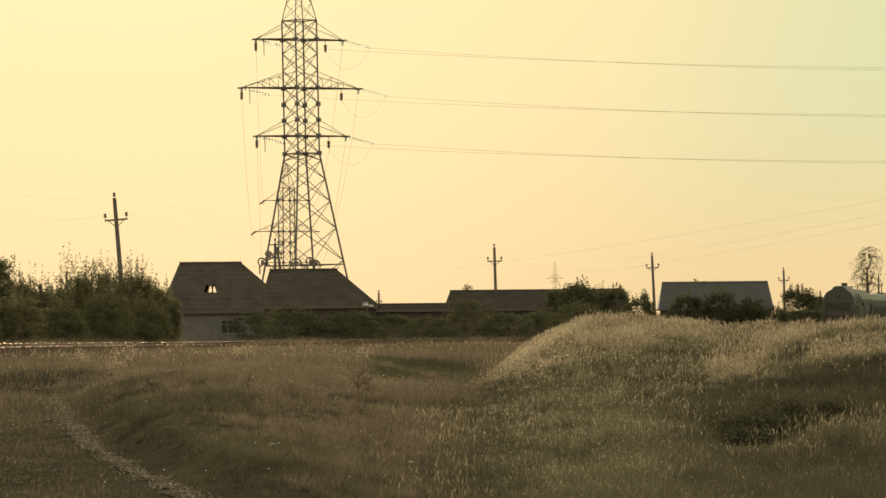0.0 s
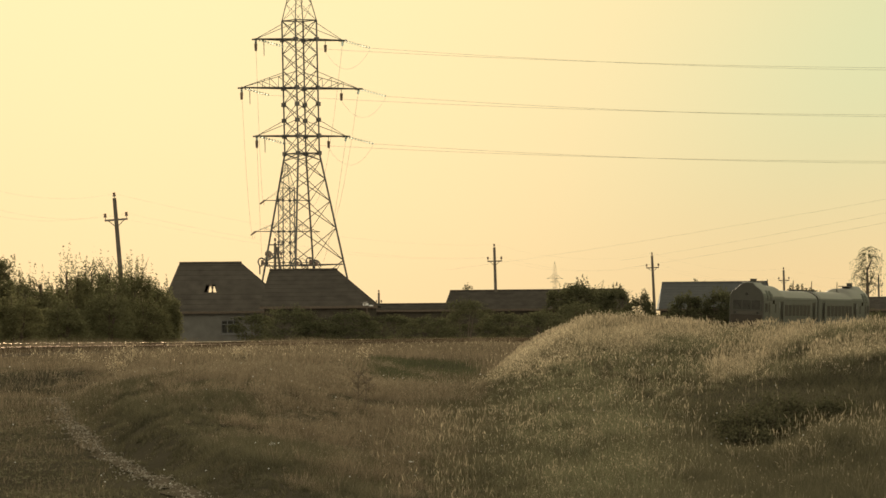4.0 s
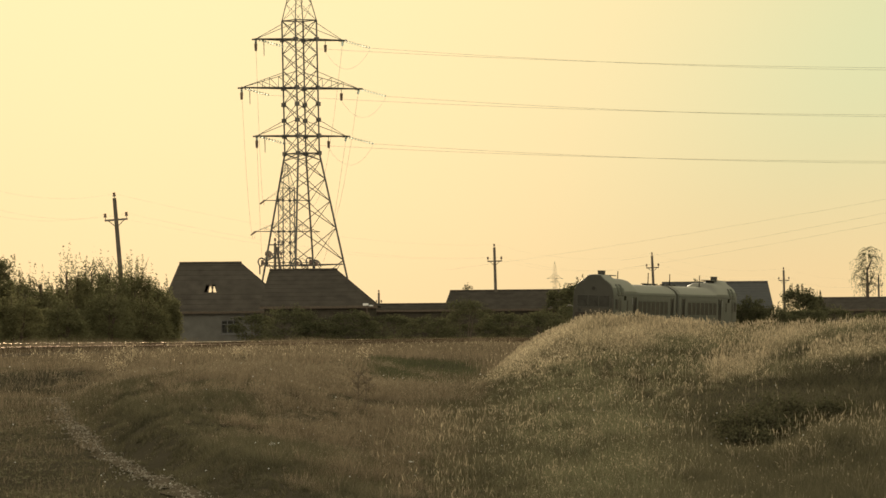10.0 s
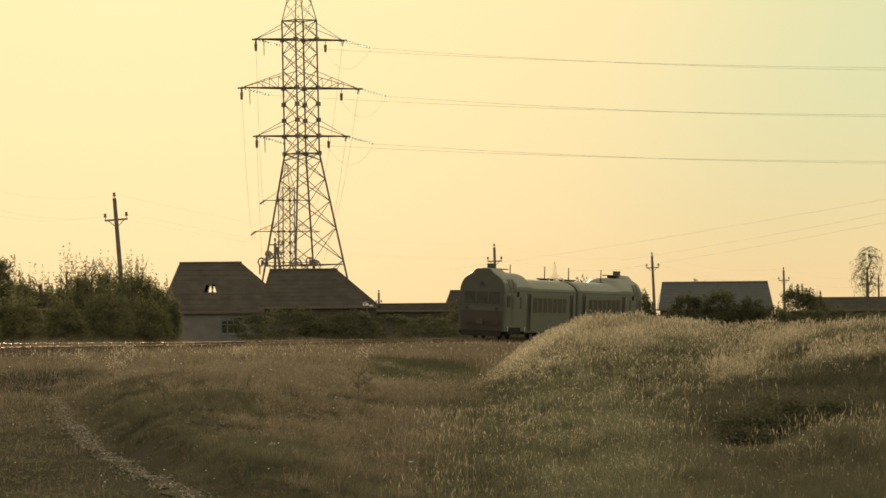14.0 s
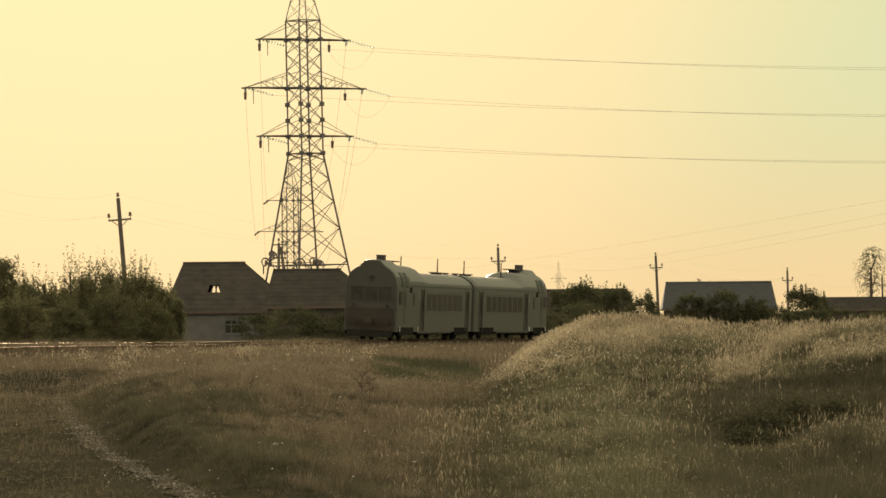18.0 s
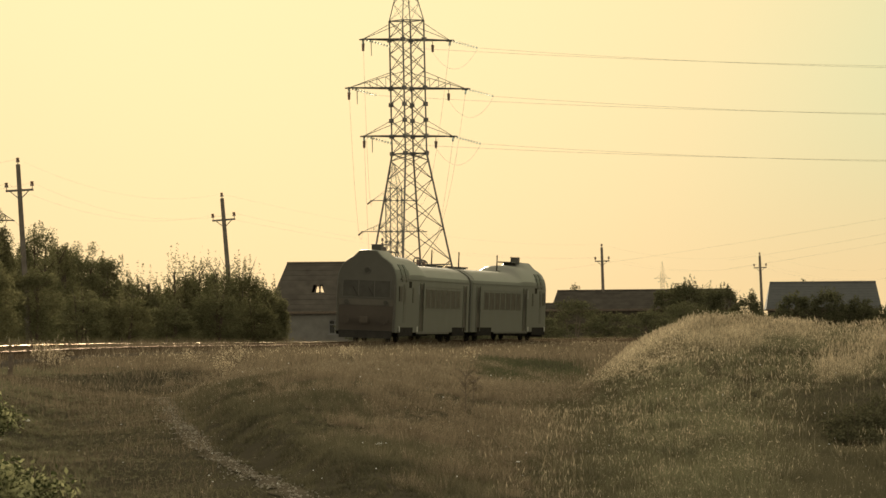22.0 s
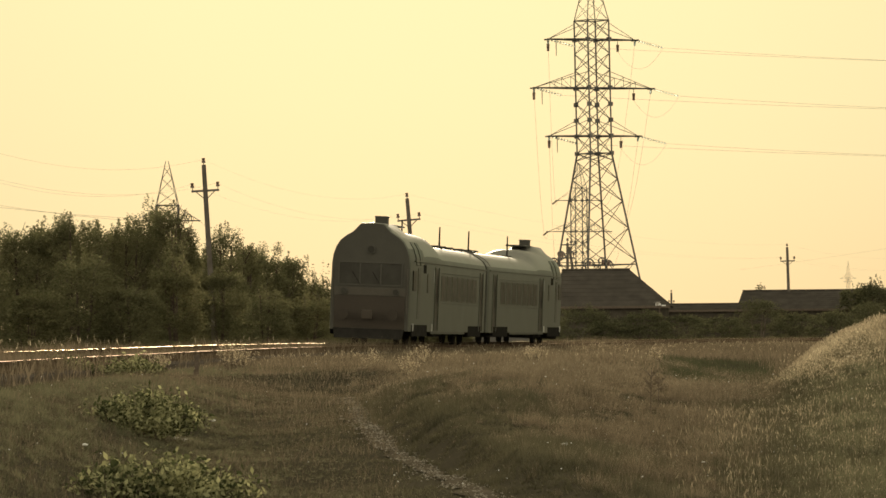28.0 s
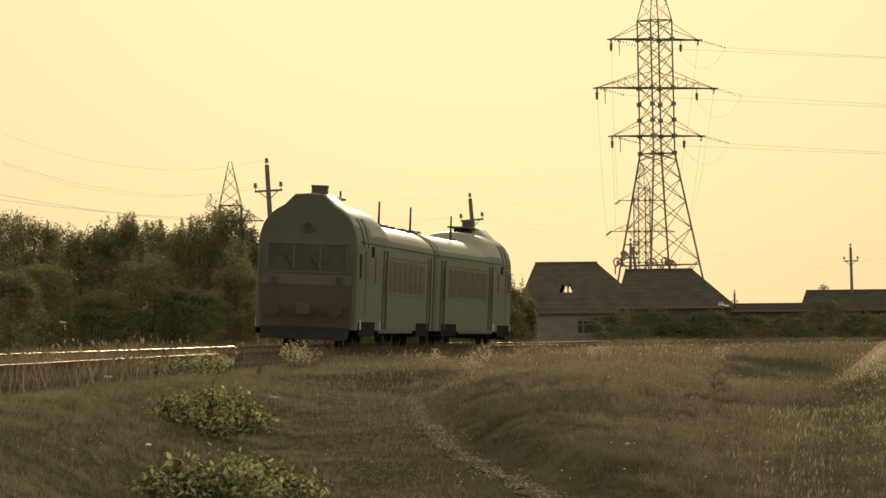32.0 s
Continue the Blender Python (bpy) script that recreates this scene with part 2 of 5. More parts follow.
CANT = 4.0                      # of the track; the car bodies lean less
LEAN = 2.6
RAIL_S = [float(s) for s in np.arange(-340, 316, 3.0)]
LINE = [rail_line(s) for s in RAIL_S]
LINE_XY = np.array([(p.x, p.y) for p, h in LINE])


def smooth01(a):
    a = np.clip(a, 0, 1)
    return a * a * (3 - 2 * a)


PATH_Y = [30, 44.5, 49, 56, 60, 67, 76, 84, 90]
PATH_X = [-.7, -2.28, -2.84, -3.77, -4.25, -4.93, -5.68, -6.5, -7.8]


def value_noise(x, y, size_x, size_y, seed):
    """Smooth random patches of that size, from 0 to 1."""
    g = np.random.default_rng(seed).uniform(0, 1, (64, 64))
    fx, fy = np.asarray(x, float) / size_x + 1000, np.asarray(y, float) / size_y + 1000
    ix, iy = np.floor(fx).astype(int), np.floor(fy).astype(int)
    tx, ty = smooth01(fx - ix), smooth01(fy - iy)
    a, b = g[ix % 64, iy % 64], g[(ix + 1) % 64, iy % 64]
    c, d = g[ix % 64, (iy + 1) % 64], g[(ix + 1) % 64, (iy + 1) % 64]
    return (a * (1 - tx) + b * tx) * (1 - ty) + (c * (1 - tx) + d * tx) * ty


def land(x, y):
    """Height of the ground."""
    x, y = np.asarray(x, float), np.asarray(y, float)
    d = np.hypot(x, y)
    z = np.interp(d, [0, 30, 40, 50, 60, 80, 110, 150, 200, 260, 5000], [-1.15, -1.2, -1.25, -1.15, -1.03, -.83, -.66, -.56, -.5, -.5, -.5])
    u = x / np.maximum(y, 1) * 100              # bearing, in hundredths
    # the mound
    m = (.55 * smooth01((u - .3) / 2.7) + .45 * np.clip((u - .1) / 2.8, 0, 1)) * (1.01 + .02 * np.exp(-((u - 3.6) / 1.5) ** 2) - .2 * smooth01((u - 4.6) / 1.8) + .1 * smooth01((u - 7.0) / 1.4)) * smooth01((y - 50) / 50) * (1 - smooth01((y - 104) / 34))
    m *= 1 + .06 * np.sin(x * .9 + 1) + .05 * np.sin(x * 2.1)
    z = z + .98 * m
    # the spur on its near side, the hollow under it and the hummock before the hollow
    z = z + .36 * smooth01((u - 4.9 - .5 * np.sin(y * .35)) / 2.2) * smooth01((y - 65) / 9) * (1 - smooth01((y - 78) / 16))
    z = z - .14 * smooth01((u - 4.4) / 1.4) * smooth01((y - 53) / 5) * (1 - smooth01((y - 62) / 7))
    z = z + .33 * smooth01((u - 6.2 + .06 * (y - 47)) / 1.7) * smooth01((y - 41) / 8) * (1 - smooth01((y - 51) / 6))
    # the bank between the path and the ditch
    h = np.exp(-((u + 4.4) / 2.4) ** 2) * smooth01((y - 48) / 36) * (1 - smooth01((y - 118) / 40))
    z = z + .26 * h
    z = z + .27 * smooth01((x - np.interp(y, PATH_Y, PATH_X) - .22) / .5) * smooth01((y - 40) / 8) * (1 - smooth01((y - 76) / 12)) * np.exp(-((u + 5) / 3.2) ** 2)
    # the low bank behind the cart track
    z = z + .2 * smooth01((y - 94) / 4) * (1 - smooth01((y - 106) / 25)) * smooth01((-5.8 - u) / 1.5) * smooth01((u + 12.5) / 3)
    # the ditch
    z = z - .5 * np.exp(-((u - 0.2) / 1.2) ** 2) * smooth01((y - 85) / 25) * (1 - smooth01((y - 150) / 40))
    # roughness
    field = smooth01((-8.3 - u) / 2)
    z = z + (.15 * (1 - field) * (value_noise(x, y, 2.2, 9, 21) - .5) + .06 * (value_noise(x, y, .9, 1.6, 22) - .5) + .09 * field * (value_noise(x, y, 2.4, 3.0, 23) - .5)) * smooth01((y - 30) / 15)
    return z


def ground_at(x, y):
    """Height of the ground with the railway's bank laid on it."""
    x, y = np.atleast_1d(np.asarray(x, float)), np.atleast_1d(np.asarray(y, float))
    z = land(x, y)
    near = (y > 0) & (y < LINE_XY[-1, 1]) & (np.abs(x) < 130)
    if near.any():
        px, py = x[near], y[near]
        off = np.abs(px - np.interp(py, LINE_XY[:, 1], LINE_XY[:, 0])) * np.cos(np.interp(py, LINE_XY[:, 1], [h for p, h in LINE]))
        w = 1 - smooth01((off - 2.4) / 2.6)
        z[near] = z[near] * (1 - w) + np.minimum(-.42, np.maximum(z[near], -.42)) * w
    return z


def floor_z(x, y):
    return float(ground_at(x, y)[0])


# ---------- the ground: one sheet to the horizon ----------
def build_ground():
    xs = np.concatenate([[-4600, -2500, -1200, -600, -300, -160, -100, -70, -50, -40], np.arange(-34, 22, .3), [26, 32, 40, 55, 75, 100, 160, 300, 600, 1200, 2500, 4600]])
    ys = np.concatenate([[-4600, -1500, -400, -100, -20, 0, 15, 25], np.arange(30, 150, .4), np.arange(150, 330, 2.0), np.arange(330, 620, 10.0), [700, 900, 1300, 2000, 3200, 4800]])
    gx, gy = np.meshgrid(xs, ys)
    gz = ground_at(gx.ravel(), gy.ravel())
    v = np.stack([gx.ravel(), gy.ravel(), gz], 1)
    w, h = len(xs), len(ys)
    i = (np.arange(h - 1)[:, None] * w + np.arange(w - 1)[None]).ravel()
    f = np.stack([i, i + 1, i + 1 + w, i + w], 1)
    return tagged(sheet("ground", v, f, EARTH, smooth=True), "dry steppe ground with a mound and a ditch", "ground", kind="structure")


build_ground()


# ---------- the railway ----------
def swept(outline, line, material, name, parent, closed=True):
    """Sweep an outline of (across, up) along the line, leaning with its cant."""
    c, s = math.cos(radians(CANT)), math.sin(radians(CANT))
    vs, fs, n = [], [], len(outline)
    for p, h in line:
        side = Vector((math.cos(h), -math.sin(h), 0))
        for a, u in outline:
            vs.append(p + side * (a * c + u * s) + Vector((0, 0, u * c - a * s)))
    for i in range(len(line) - 1):
        for k in range(n if closed else n - 1):
            k2 = (k + 1) % n
            fs.append((i * n + k, i * n + k2, i * n + n + k2, i * n + n + k))
    return sheet(name, vs, fs, material, parent)


def build_track():
    t = tagged(empty("railway_track"), "single railway track on a low ballast bed in dry grass", "railway track", kind="structure")
    swept([(-2.4, -.72), (-1.6, -.3), (1.6, -.3), (2.4, -.72)], LINE, BALLAST, "ballast_bed", t, closed=False)
    for a in (-.76, .76):
        rl = swept([(a - .065, -.18), (a + .065, -.18), (a + .02, -.15), (a + .02, -.04), (a + .036, -.03), (a + .036, -.006), (a - .036, -.006), (a - .036, -.03), (a - .02, -.04), (a - .02, -.15)],
                   LINE, RAIL_SIDE, "rail", t)
        # short gaps in the polished head break its bright line on the near stretch
        rng = np.random.default_rng(17 if a < 0 else 18)
        cuts = [RAIL_S[0], *(-216 + np.cumsum(rng.uniform(1.6, 6.5, 34))), RAIL_S[-1]]
        for s0, s1 in zip(cuts, cuts[1:]):
            s0, s1 = s0 + rng.uniform(.12, .4), s1 - rng.uniform(.12, .4)
            stretch = [rail_line(float(v)) for v in np.linspace(s0, s1, max(2, int((s1 - s0) / 3) + 1))]
            swept([(a - .018, -.005), (a - .007, .0), (a + .007, .0), (a + .018, -.005)], stretch, RAIL_TOP if a < 0 else RAIL_DULL, "running_surface", rl, closed=False)["label"] = "polished steel running surface"
    bm = box(B(), -1.3, 1.3, -.12, .12, -.32, -.19, .02)
    first = part("sleeper", bm, WOODTIE, t)
    for i in range(300):
        s = -270 + i * .62
        p, h = rail_line(s)
        m = Matrix.Translation(p) @ Matrix.Rotation(-h, 4, "Z") @ Matrix.Rotation(radians(CANT), 4, "Y")
        if i:
            share(first, m, t)
        else:
            first.matrix_basis = m


build_track()


# ---------- the diesel railcar ----------
SIDE = 1.455
MAIN = [(1.5, .5), (1.5, 1.3), (1.5, 2.1), (1.5, 2.95), (1.46, 3.15), (1.34, 3.33), (1.12, 3.48), (.85, 3.62), (.55, 3.68), (.25, 3.715), (0, 3.72)]
HUMP = [(1.5, .5), (1.5, 1.3), (1.5, 2.1), (1.5, 2.98), (1.46, 3.22), (1.36, 3.46), (1.19, 3.68), (.97, 3.87), (.66, 4.01), (.32, 4.07), (0, 4.08)]
HEAD = [(1.5, .5), (1.5, 1.3), (1.5, 2.1), (1.49, 2.85), (1.45, 3.15), (1.36, 3.42), (1.21, 3.66), (1.0, 3.83), (.74, 3.98), (.44, 4.28), (0, 4.31)]


def section(kind, wide):
    k = int(min(kind, 1.9999))
    a, b = ((MAIN, HUMP), (HUMP, HEAD))[k]
    f = kind - k
    half = [((1 - f) * p[0] + f * q[0], (1 - f) * p[1] + f * q[1]) for p, q in zip(a, b)]
    half = [(x * wide * SIDE / 1.5, z) for x, z in half]
    return half + [(-x, z) for x, z in half[-2::-1]]


def car_body():
    """Lofted along the car: x runs from the nose (0) to the coupled end."""
    rows = [(.6, 2, .945), (.65, 2, .96), (.8, 2, .972), (1.2, 2, .985), (1.7, 2, .995), (2.6, 2, 1), (3.9, 2, 1), (4.5, 1.55, 1), (5.1, 1.1, 1), (5.9, 1, 1), (7.4, 1, 1), (8.6, .95, 1), (9.3, .6, 1),
            (9.9, .12, 1), (10.5, 0, 1), (12.5, 0, 1), (16, 0, 1), (20, 0, 1), (24.6, 0, 1), (24.85, 0, .985), (25, 0, .95)]
    vs, fs = [], []
    n = 21
    for x, kind, wide in rows:
        for y, z in section(kind, wide):
            if x < .9 and z > 3.0:
                z -= (z - 3.0) * (.9 - x) * .12
            vs.append((x, y, z))
    for i in range(len(rows) - 1):
        for k in range(n - 1):
            fs.append((i * n + k, i * n + n + k, i * n + n + k + 1, i * n + k + 1))
        fs.append((i * n + n - 1, i * n + 2 * n - 1, i * n + n, i * n))
    bm = B()
    bv = [bm.verts.new(v) for v in vs]
    for f in fs:
        bm.faces.new([bv[j] for j in f])
    bm.faces.new(bv[:n])
    bm.faces.new(bv[-n:][::-1])
    bmesh.ops.recalc_face_normals(bm, faces=bm.faces)
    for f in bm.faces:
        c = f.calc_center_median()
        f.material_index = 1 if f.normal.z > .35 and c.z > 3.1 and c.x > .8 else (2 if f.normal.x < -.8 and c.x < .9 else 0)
        f.smooth = len(f.verts) == 4 and abs(f.normal.x) < .9 and f.normal.z > -.5
    for e in bm.edges:
        if all(v.co.z < .51 for v in e.verts) or all(v.co.x < .61 for v in e.verts) or all(v.co.x > 24.99 for v in e.verts):
            e.smooth = False
    return bm


def on_side(bm, side, x0, x1, z0, z1, out=.012, deep=.03):
    y = SIDE * side
    return box(bm, x0, x1, min(y - deep * side, y + out * side), max(y - deep * side, y + out * side), z0, z1, .006)


def build_bogie(car, x):
    g = part("bogie_frame", B(), BLACKISH, car)
    bm = B()
    for y in (-1.02, 1.02):
        box(bm, x - 1.75, x + 1.75, y - .07, y + .07, .42, .62, .03)
        for wx in (-1.25, 1.25):
            box(bm, x + wx - .17, x + wx + .17, y - .12, y + .12, .3, .62, .03)
            for o in (-.3, .3):
                rod(bm, (x + wx + o, y, .3), (x + wx + o, y, .62), .08, .08, 8)
    box(bm, x - .3, x + .3, -1.1, 1.1, .45, .75, .04)
    bm.to_mesh(g.data)
    bm.free()
    for wx in (-1.25, 1.25):
        bm = B()
        rod(bm, (0, -1.0, 0), (0, 1.0, 0), .08, .08, 10)
        for y in (-.76, .76):
            disc(bm, (0, y, 0), (0, 1, 0), .475, .13, 28)
            disc(bm, (0, y - math.copysign(.07, y), 0), (0, 1, 0), .505, .03, 28)
            for k in range(4):
                a = k * math.pi / 2
                rod(bm, (.12 * math.cos(a), y + math.copysign(.08, y), .12 * math.sin(a)), (.4 * math.cos(a), y + math.copysign(.08, y), .4 * math.sin(a)), .03, .03, 4)
        w = part("wheelset", bm, BLACKISH, car)
        w.location = (x + wx, 0, .48)
        WHEELS.append(w)


WHEELS = []


def build_car(label):
    car = tagged(empty("diesel_railcar"), label, "railcar", group="coupled railcars")
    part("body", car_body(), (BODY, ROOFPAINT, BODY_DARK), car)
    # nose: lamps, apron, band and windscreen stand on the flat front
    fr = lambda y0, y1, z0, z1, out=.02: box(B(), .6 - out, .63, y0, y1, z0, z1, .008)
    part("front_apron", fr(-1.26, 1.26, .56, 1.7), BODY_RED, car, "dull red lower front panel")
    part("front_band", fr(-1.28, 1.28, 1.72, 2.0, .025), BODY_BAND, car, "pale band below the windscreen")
    ws = part("windscreen", fr(-1.1, 1.1, 2.12, 2.86, .012), SCREENGLASS, car, "dark wide windscreen")
    bm = B()
    for y in (-1.12, -.37, .37, 1.12):
        box(bm, .57, .6, y - .025, y + .025, 2.08, 2.9)
    for z in (2.09, 2.89):
        box(bm, .57, .6, -1.14, 1.14, z - .025, z + .025)
    part("windscreen_frame", bm, BODY_DARK, ws)
    for y in (-.36, .36):
        part("wiper", rod(B(), (.565, y, 2.1), (.565, y + .28, 2.55), .008, .012, 4), BLACKISH, ws)
    for y in (-.92, .92):
        hl = part("headlight", disc(B(), (.57, y, 1.86), (1, 0, 0), .13, .07, 18), BODY_DARK, car)
        part("lens", disc(B(), (.532, y, 1.86), (1, 0, 0), .1, .012, 18), SCREENGLASS, hl)
    tl = part("top_light", disc(B(), (.6, 0, 3.35), (1, 0, 0), .16, .12, 18), BODY_DARK, car, "round top headlight")
    part("lens", disc(B(), (.535, 0, 3.35), (1, 0, 0), .12, .012, 18), SCREENGLASS, tl)
    for y in (-.88, .88):
        part("buffer", rod(rod(B(), (.65, y, 1.05), (.18, y, 1.05), .09, .09, 12), (.18, y, 1.05), (.13, y, 1.05), .2, .2, 18), BODY_RED, car)
    part("front_coupler", box(box(B(), .1, .8, -.1, .1, .95, 1.15, .03), -.02, .2, -.2, .2, .88, 1.22, .05), BODY_RED, car)
    bm = B()
    prism(bm, [(.4, -1.2, .2), (.4, 1.2, .2), (.56, 1.26, .55), (.56, -1.26, .55)], (.06, 0, 0))
    part("cowcatcher", bm, BLACKISH, car)
    for y in (-1.32, 1.32):
        part("grab_rail", rod(B(), (.57, y, 1.1), (.57, y, 2.7), .02, .02, 6), BODY_BAND, car)
    # roof of the cab end
    ch = part("exhaust_stack", box(B(), 3.2 - .26, 3.2 + .26, -.215, .215, 4.26, 4.55, .02), BODY_DARK, car, "square sooty exhaust stack")
    part("stack_rim", box(B(), 3.2 - .275, 3.2 + .275, -.23, .23, 4.53, 4.58, .01), BODY_DARK, ch)
    bm = B()
    box(bm, 3.4, 5.0, -.34, .34, 3.95, 4.24, .04)
    box(bm, 3.4, 6.6, -.4, .4, 4.235, 4.3, .02)
    part("roof_silencer", bm, BODY_DARK, car)
    for side in (-1, 1):
        for k in range(2):
            bm = B()
            x0 = 2.0 + k * 1.2
            for (y0, z0), (y1, z1) in zip(HEAD[3:6], HEAD[4:7]):
                prism(bm, [(x0, side * (y0 * SIDE / 1.5 + .004), z0), (x0 + .8, side * (y0 * SIDE / 1.5 + .004), z0), (x0 + .8, side * (y1 * SIDE / 1.5 + .004), z1), (x0, side * (y1 * SIDE / 1.5 + .004), z1)], (0, side * .014, .012))
            part("cab_quarter_window", bm, CARGLASS, car, "dark curved window in the shoulder of the cab")
        cd = part("cab_door", on_side(B(), side, 2.5, 3.2, .95, 2.75), BODY_DARK, car)
        part("cab_door_window", on_side(B(), side, 2.62, 3.08, 1.85, 2.55, .016), CARGLASS, cd)
        part("engine_room_window", on_side(B(), side, 5.3, 5.75, 1.9, 2.6, .014), CARGLASS, car)
        part("cab_side_window", on_side(B(), side, 1.2, 2.1, 1.95, 2.65, .012), CARGLASS, car)
        part("side_vent", on_side(B(), side, 4.2, 4.9, 2.6, 2.9, .012), BLACKISH, car)
        part("number_board", on_side(B(), side, 7.1, 7.5, 2.3, 2.75, .01), FRAMEW, car, "small white board")
        # flush dark panels paint the shade of the door recesses
        for x in (8.25, 23.15):
            dr = part("passenger_door", on_side(B(), side, x - .5, x + .5, .55, 2.8, .006, .06), CARGLASS, car, "folding door panel, dark for the shade of its recess")
            part("door_window", on_side(B(), side, x - .38, x - .05, 1.55, 2.55, .006), CARGLASS, dr)
            part("door_window", on_side(B(), side, x + .05, x + .38, 1.55, 2.55, .006), CARGLASS, dr)
            for o in (-.56, .56):
                part("door_post", on_side(B(), side, x + o - .05, x + o + .05, .55, 2.85, .03), BODY, dr)
            part("door_step", box(B(), x - .45, x + .45, min(1.2 * side, 1.44 * side), max(1.2 * side, 1.44 * side), .32, .37), BLACKISH, dr)
        for k in range(7):
            x = 10.35 + k * 1.72
            wn = part("window", on_side(B(), side, x - .66, x + .66, 1.66, 2.56, .008), CARGLASS, car)
            bm = B()
            for z in (1.65, 2.57):
                on_side(bm, side, x - .68, x + .68, z - .015, z + .015, .014)
            for xx in (x - .67, x + .67):
                on_side(bm, side, xx - .02, xx + .02, 1.65, 2.57, .014)
            part("window_frame", bm, BODY, wn)
        for z in (1.58, 2.68):
            part("waist_rib", on_side(B(), side, 9.0, 22.4, z - .02, z + .02, .018), BODY, car)
        part("rain_gutter", on_side(B(), side, 1.6, 24.7, 2.97, 3.01, .03), BODY, car)
        for x in (1.35, 7.0):
            part("foot_plate", on_side(B(), side, x - .09, x + .09, .52, .78, .03), FOOTPLATE, car, "worn white foot plate")
        # black panels on the side paint the shade of the bogie openings
        for x0 in (1.2, 18.9):
            part("bogie_opening", on_side(B(), side, x0, x0 + 4.4, .33, .74, .012), BLACKISH, car, "black panel for the shade of the bogie cut-out")
        part("skirt", on_side(B(), side, 7.0, 18.0, .42, .55, -.02, .05), BODY_DARK, car)
    # roof gear
    for x in (9.9, 21.8):
        an = part("aerial", rod(B(), (x, .12, 3.6), (x, .12, 4.6), .04, .028, 6), BLACKISH, car, "short upright roof aerial")
        part("aerial_base", box(B(), x - .3, x + .3, -.1, .34, 3.68, 3.77, .02), BODY_DARK, an)
        part("aerial_tip", rod(B(), (x, .12, 4.58), (x + .2, .12, 4.54), .012, .012, 4), BLACKISH, an)
    for x in (19.6, 21.4, 23.8):
        part("roof_ventilator", rod(box(B(), x - .2, x + .2, -.2, .2, 3.77, 3.84, .02), (x, 0, 3.65), (x, 0, 3.79), .12, .12, 10), BODY_DARK, car)
    part("roof_rib", swept_rib(24.55), ROOFPAINT, car)
    # underneath and the coupled end
    part("fuel_tank", box(B(), 9.5, 12.4, -1.2, 1.2, .32, .62, .06), BLACKISH, car)
    part("battery_box", box(B(), 13.2, 15.2, -1.25, 1.25, .36, .6, .05), BLACKISH, car)
    part("gangway_bellows", box(B(), 24.95, 25.2, -.55, .55, 1.0, 3.1, .06), BLACKISH, car)
    build_bogie(car, 3.9)
    build_bogie(car, 21.1)
    return car


def swept_rib(x):
    bm = B()
    pts = [(p[0] * 1.004 * SIDE / 1.5, p[1] + .008) for p in MAIN[4:]]
    pts = pts + [(-a, b) for a, b in pts[-2::-1]]
    for (y0, z0), (y1, z1) in zip(pts, pts[1:]):
        rod(bm, (x, y0, z0), (x, y1, z1), .018, .018, 4, False)
    return bm


lead = build_car("pale grey diesel railcar with a domed cab and dull red front")
trail = build_car("pale grey diesel railcar coupled behind, facing backwards")


# ---------- lattice pylons ----------
def beam(bm, a, b, w):
    return rod(bm, a, b, w * .7, w * .7, 4, False)


def insulator(bm, a, b, n, r):
    a, b = Vector(a), Vector(b)
    for i in range(n):
        p = a.lerp(b, (i + .5) / n)
        d = (b - a).normalized()
        rod(bm, p - d * .05, p + d * .05, r, r * .35, 8)
    rod(bm, a, b, .02, .02, 4, False)
    return bm


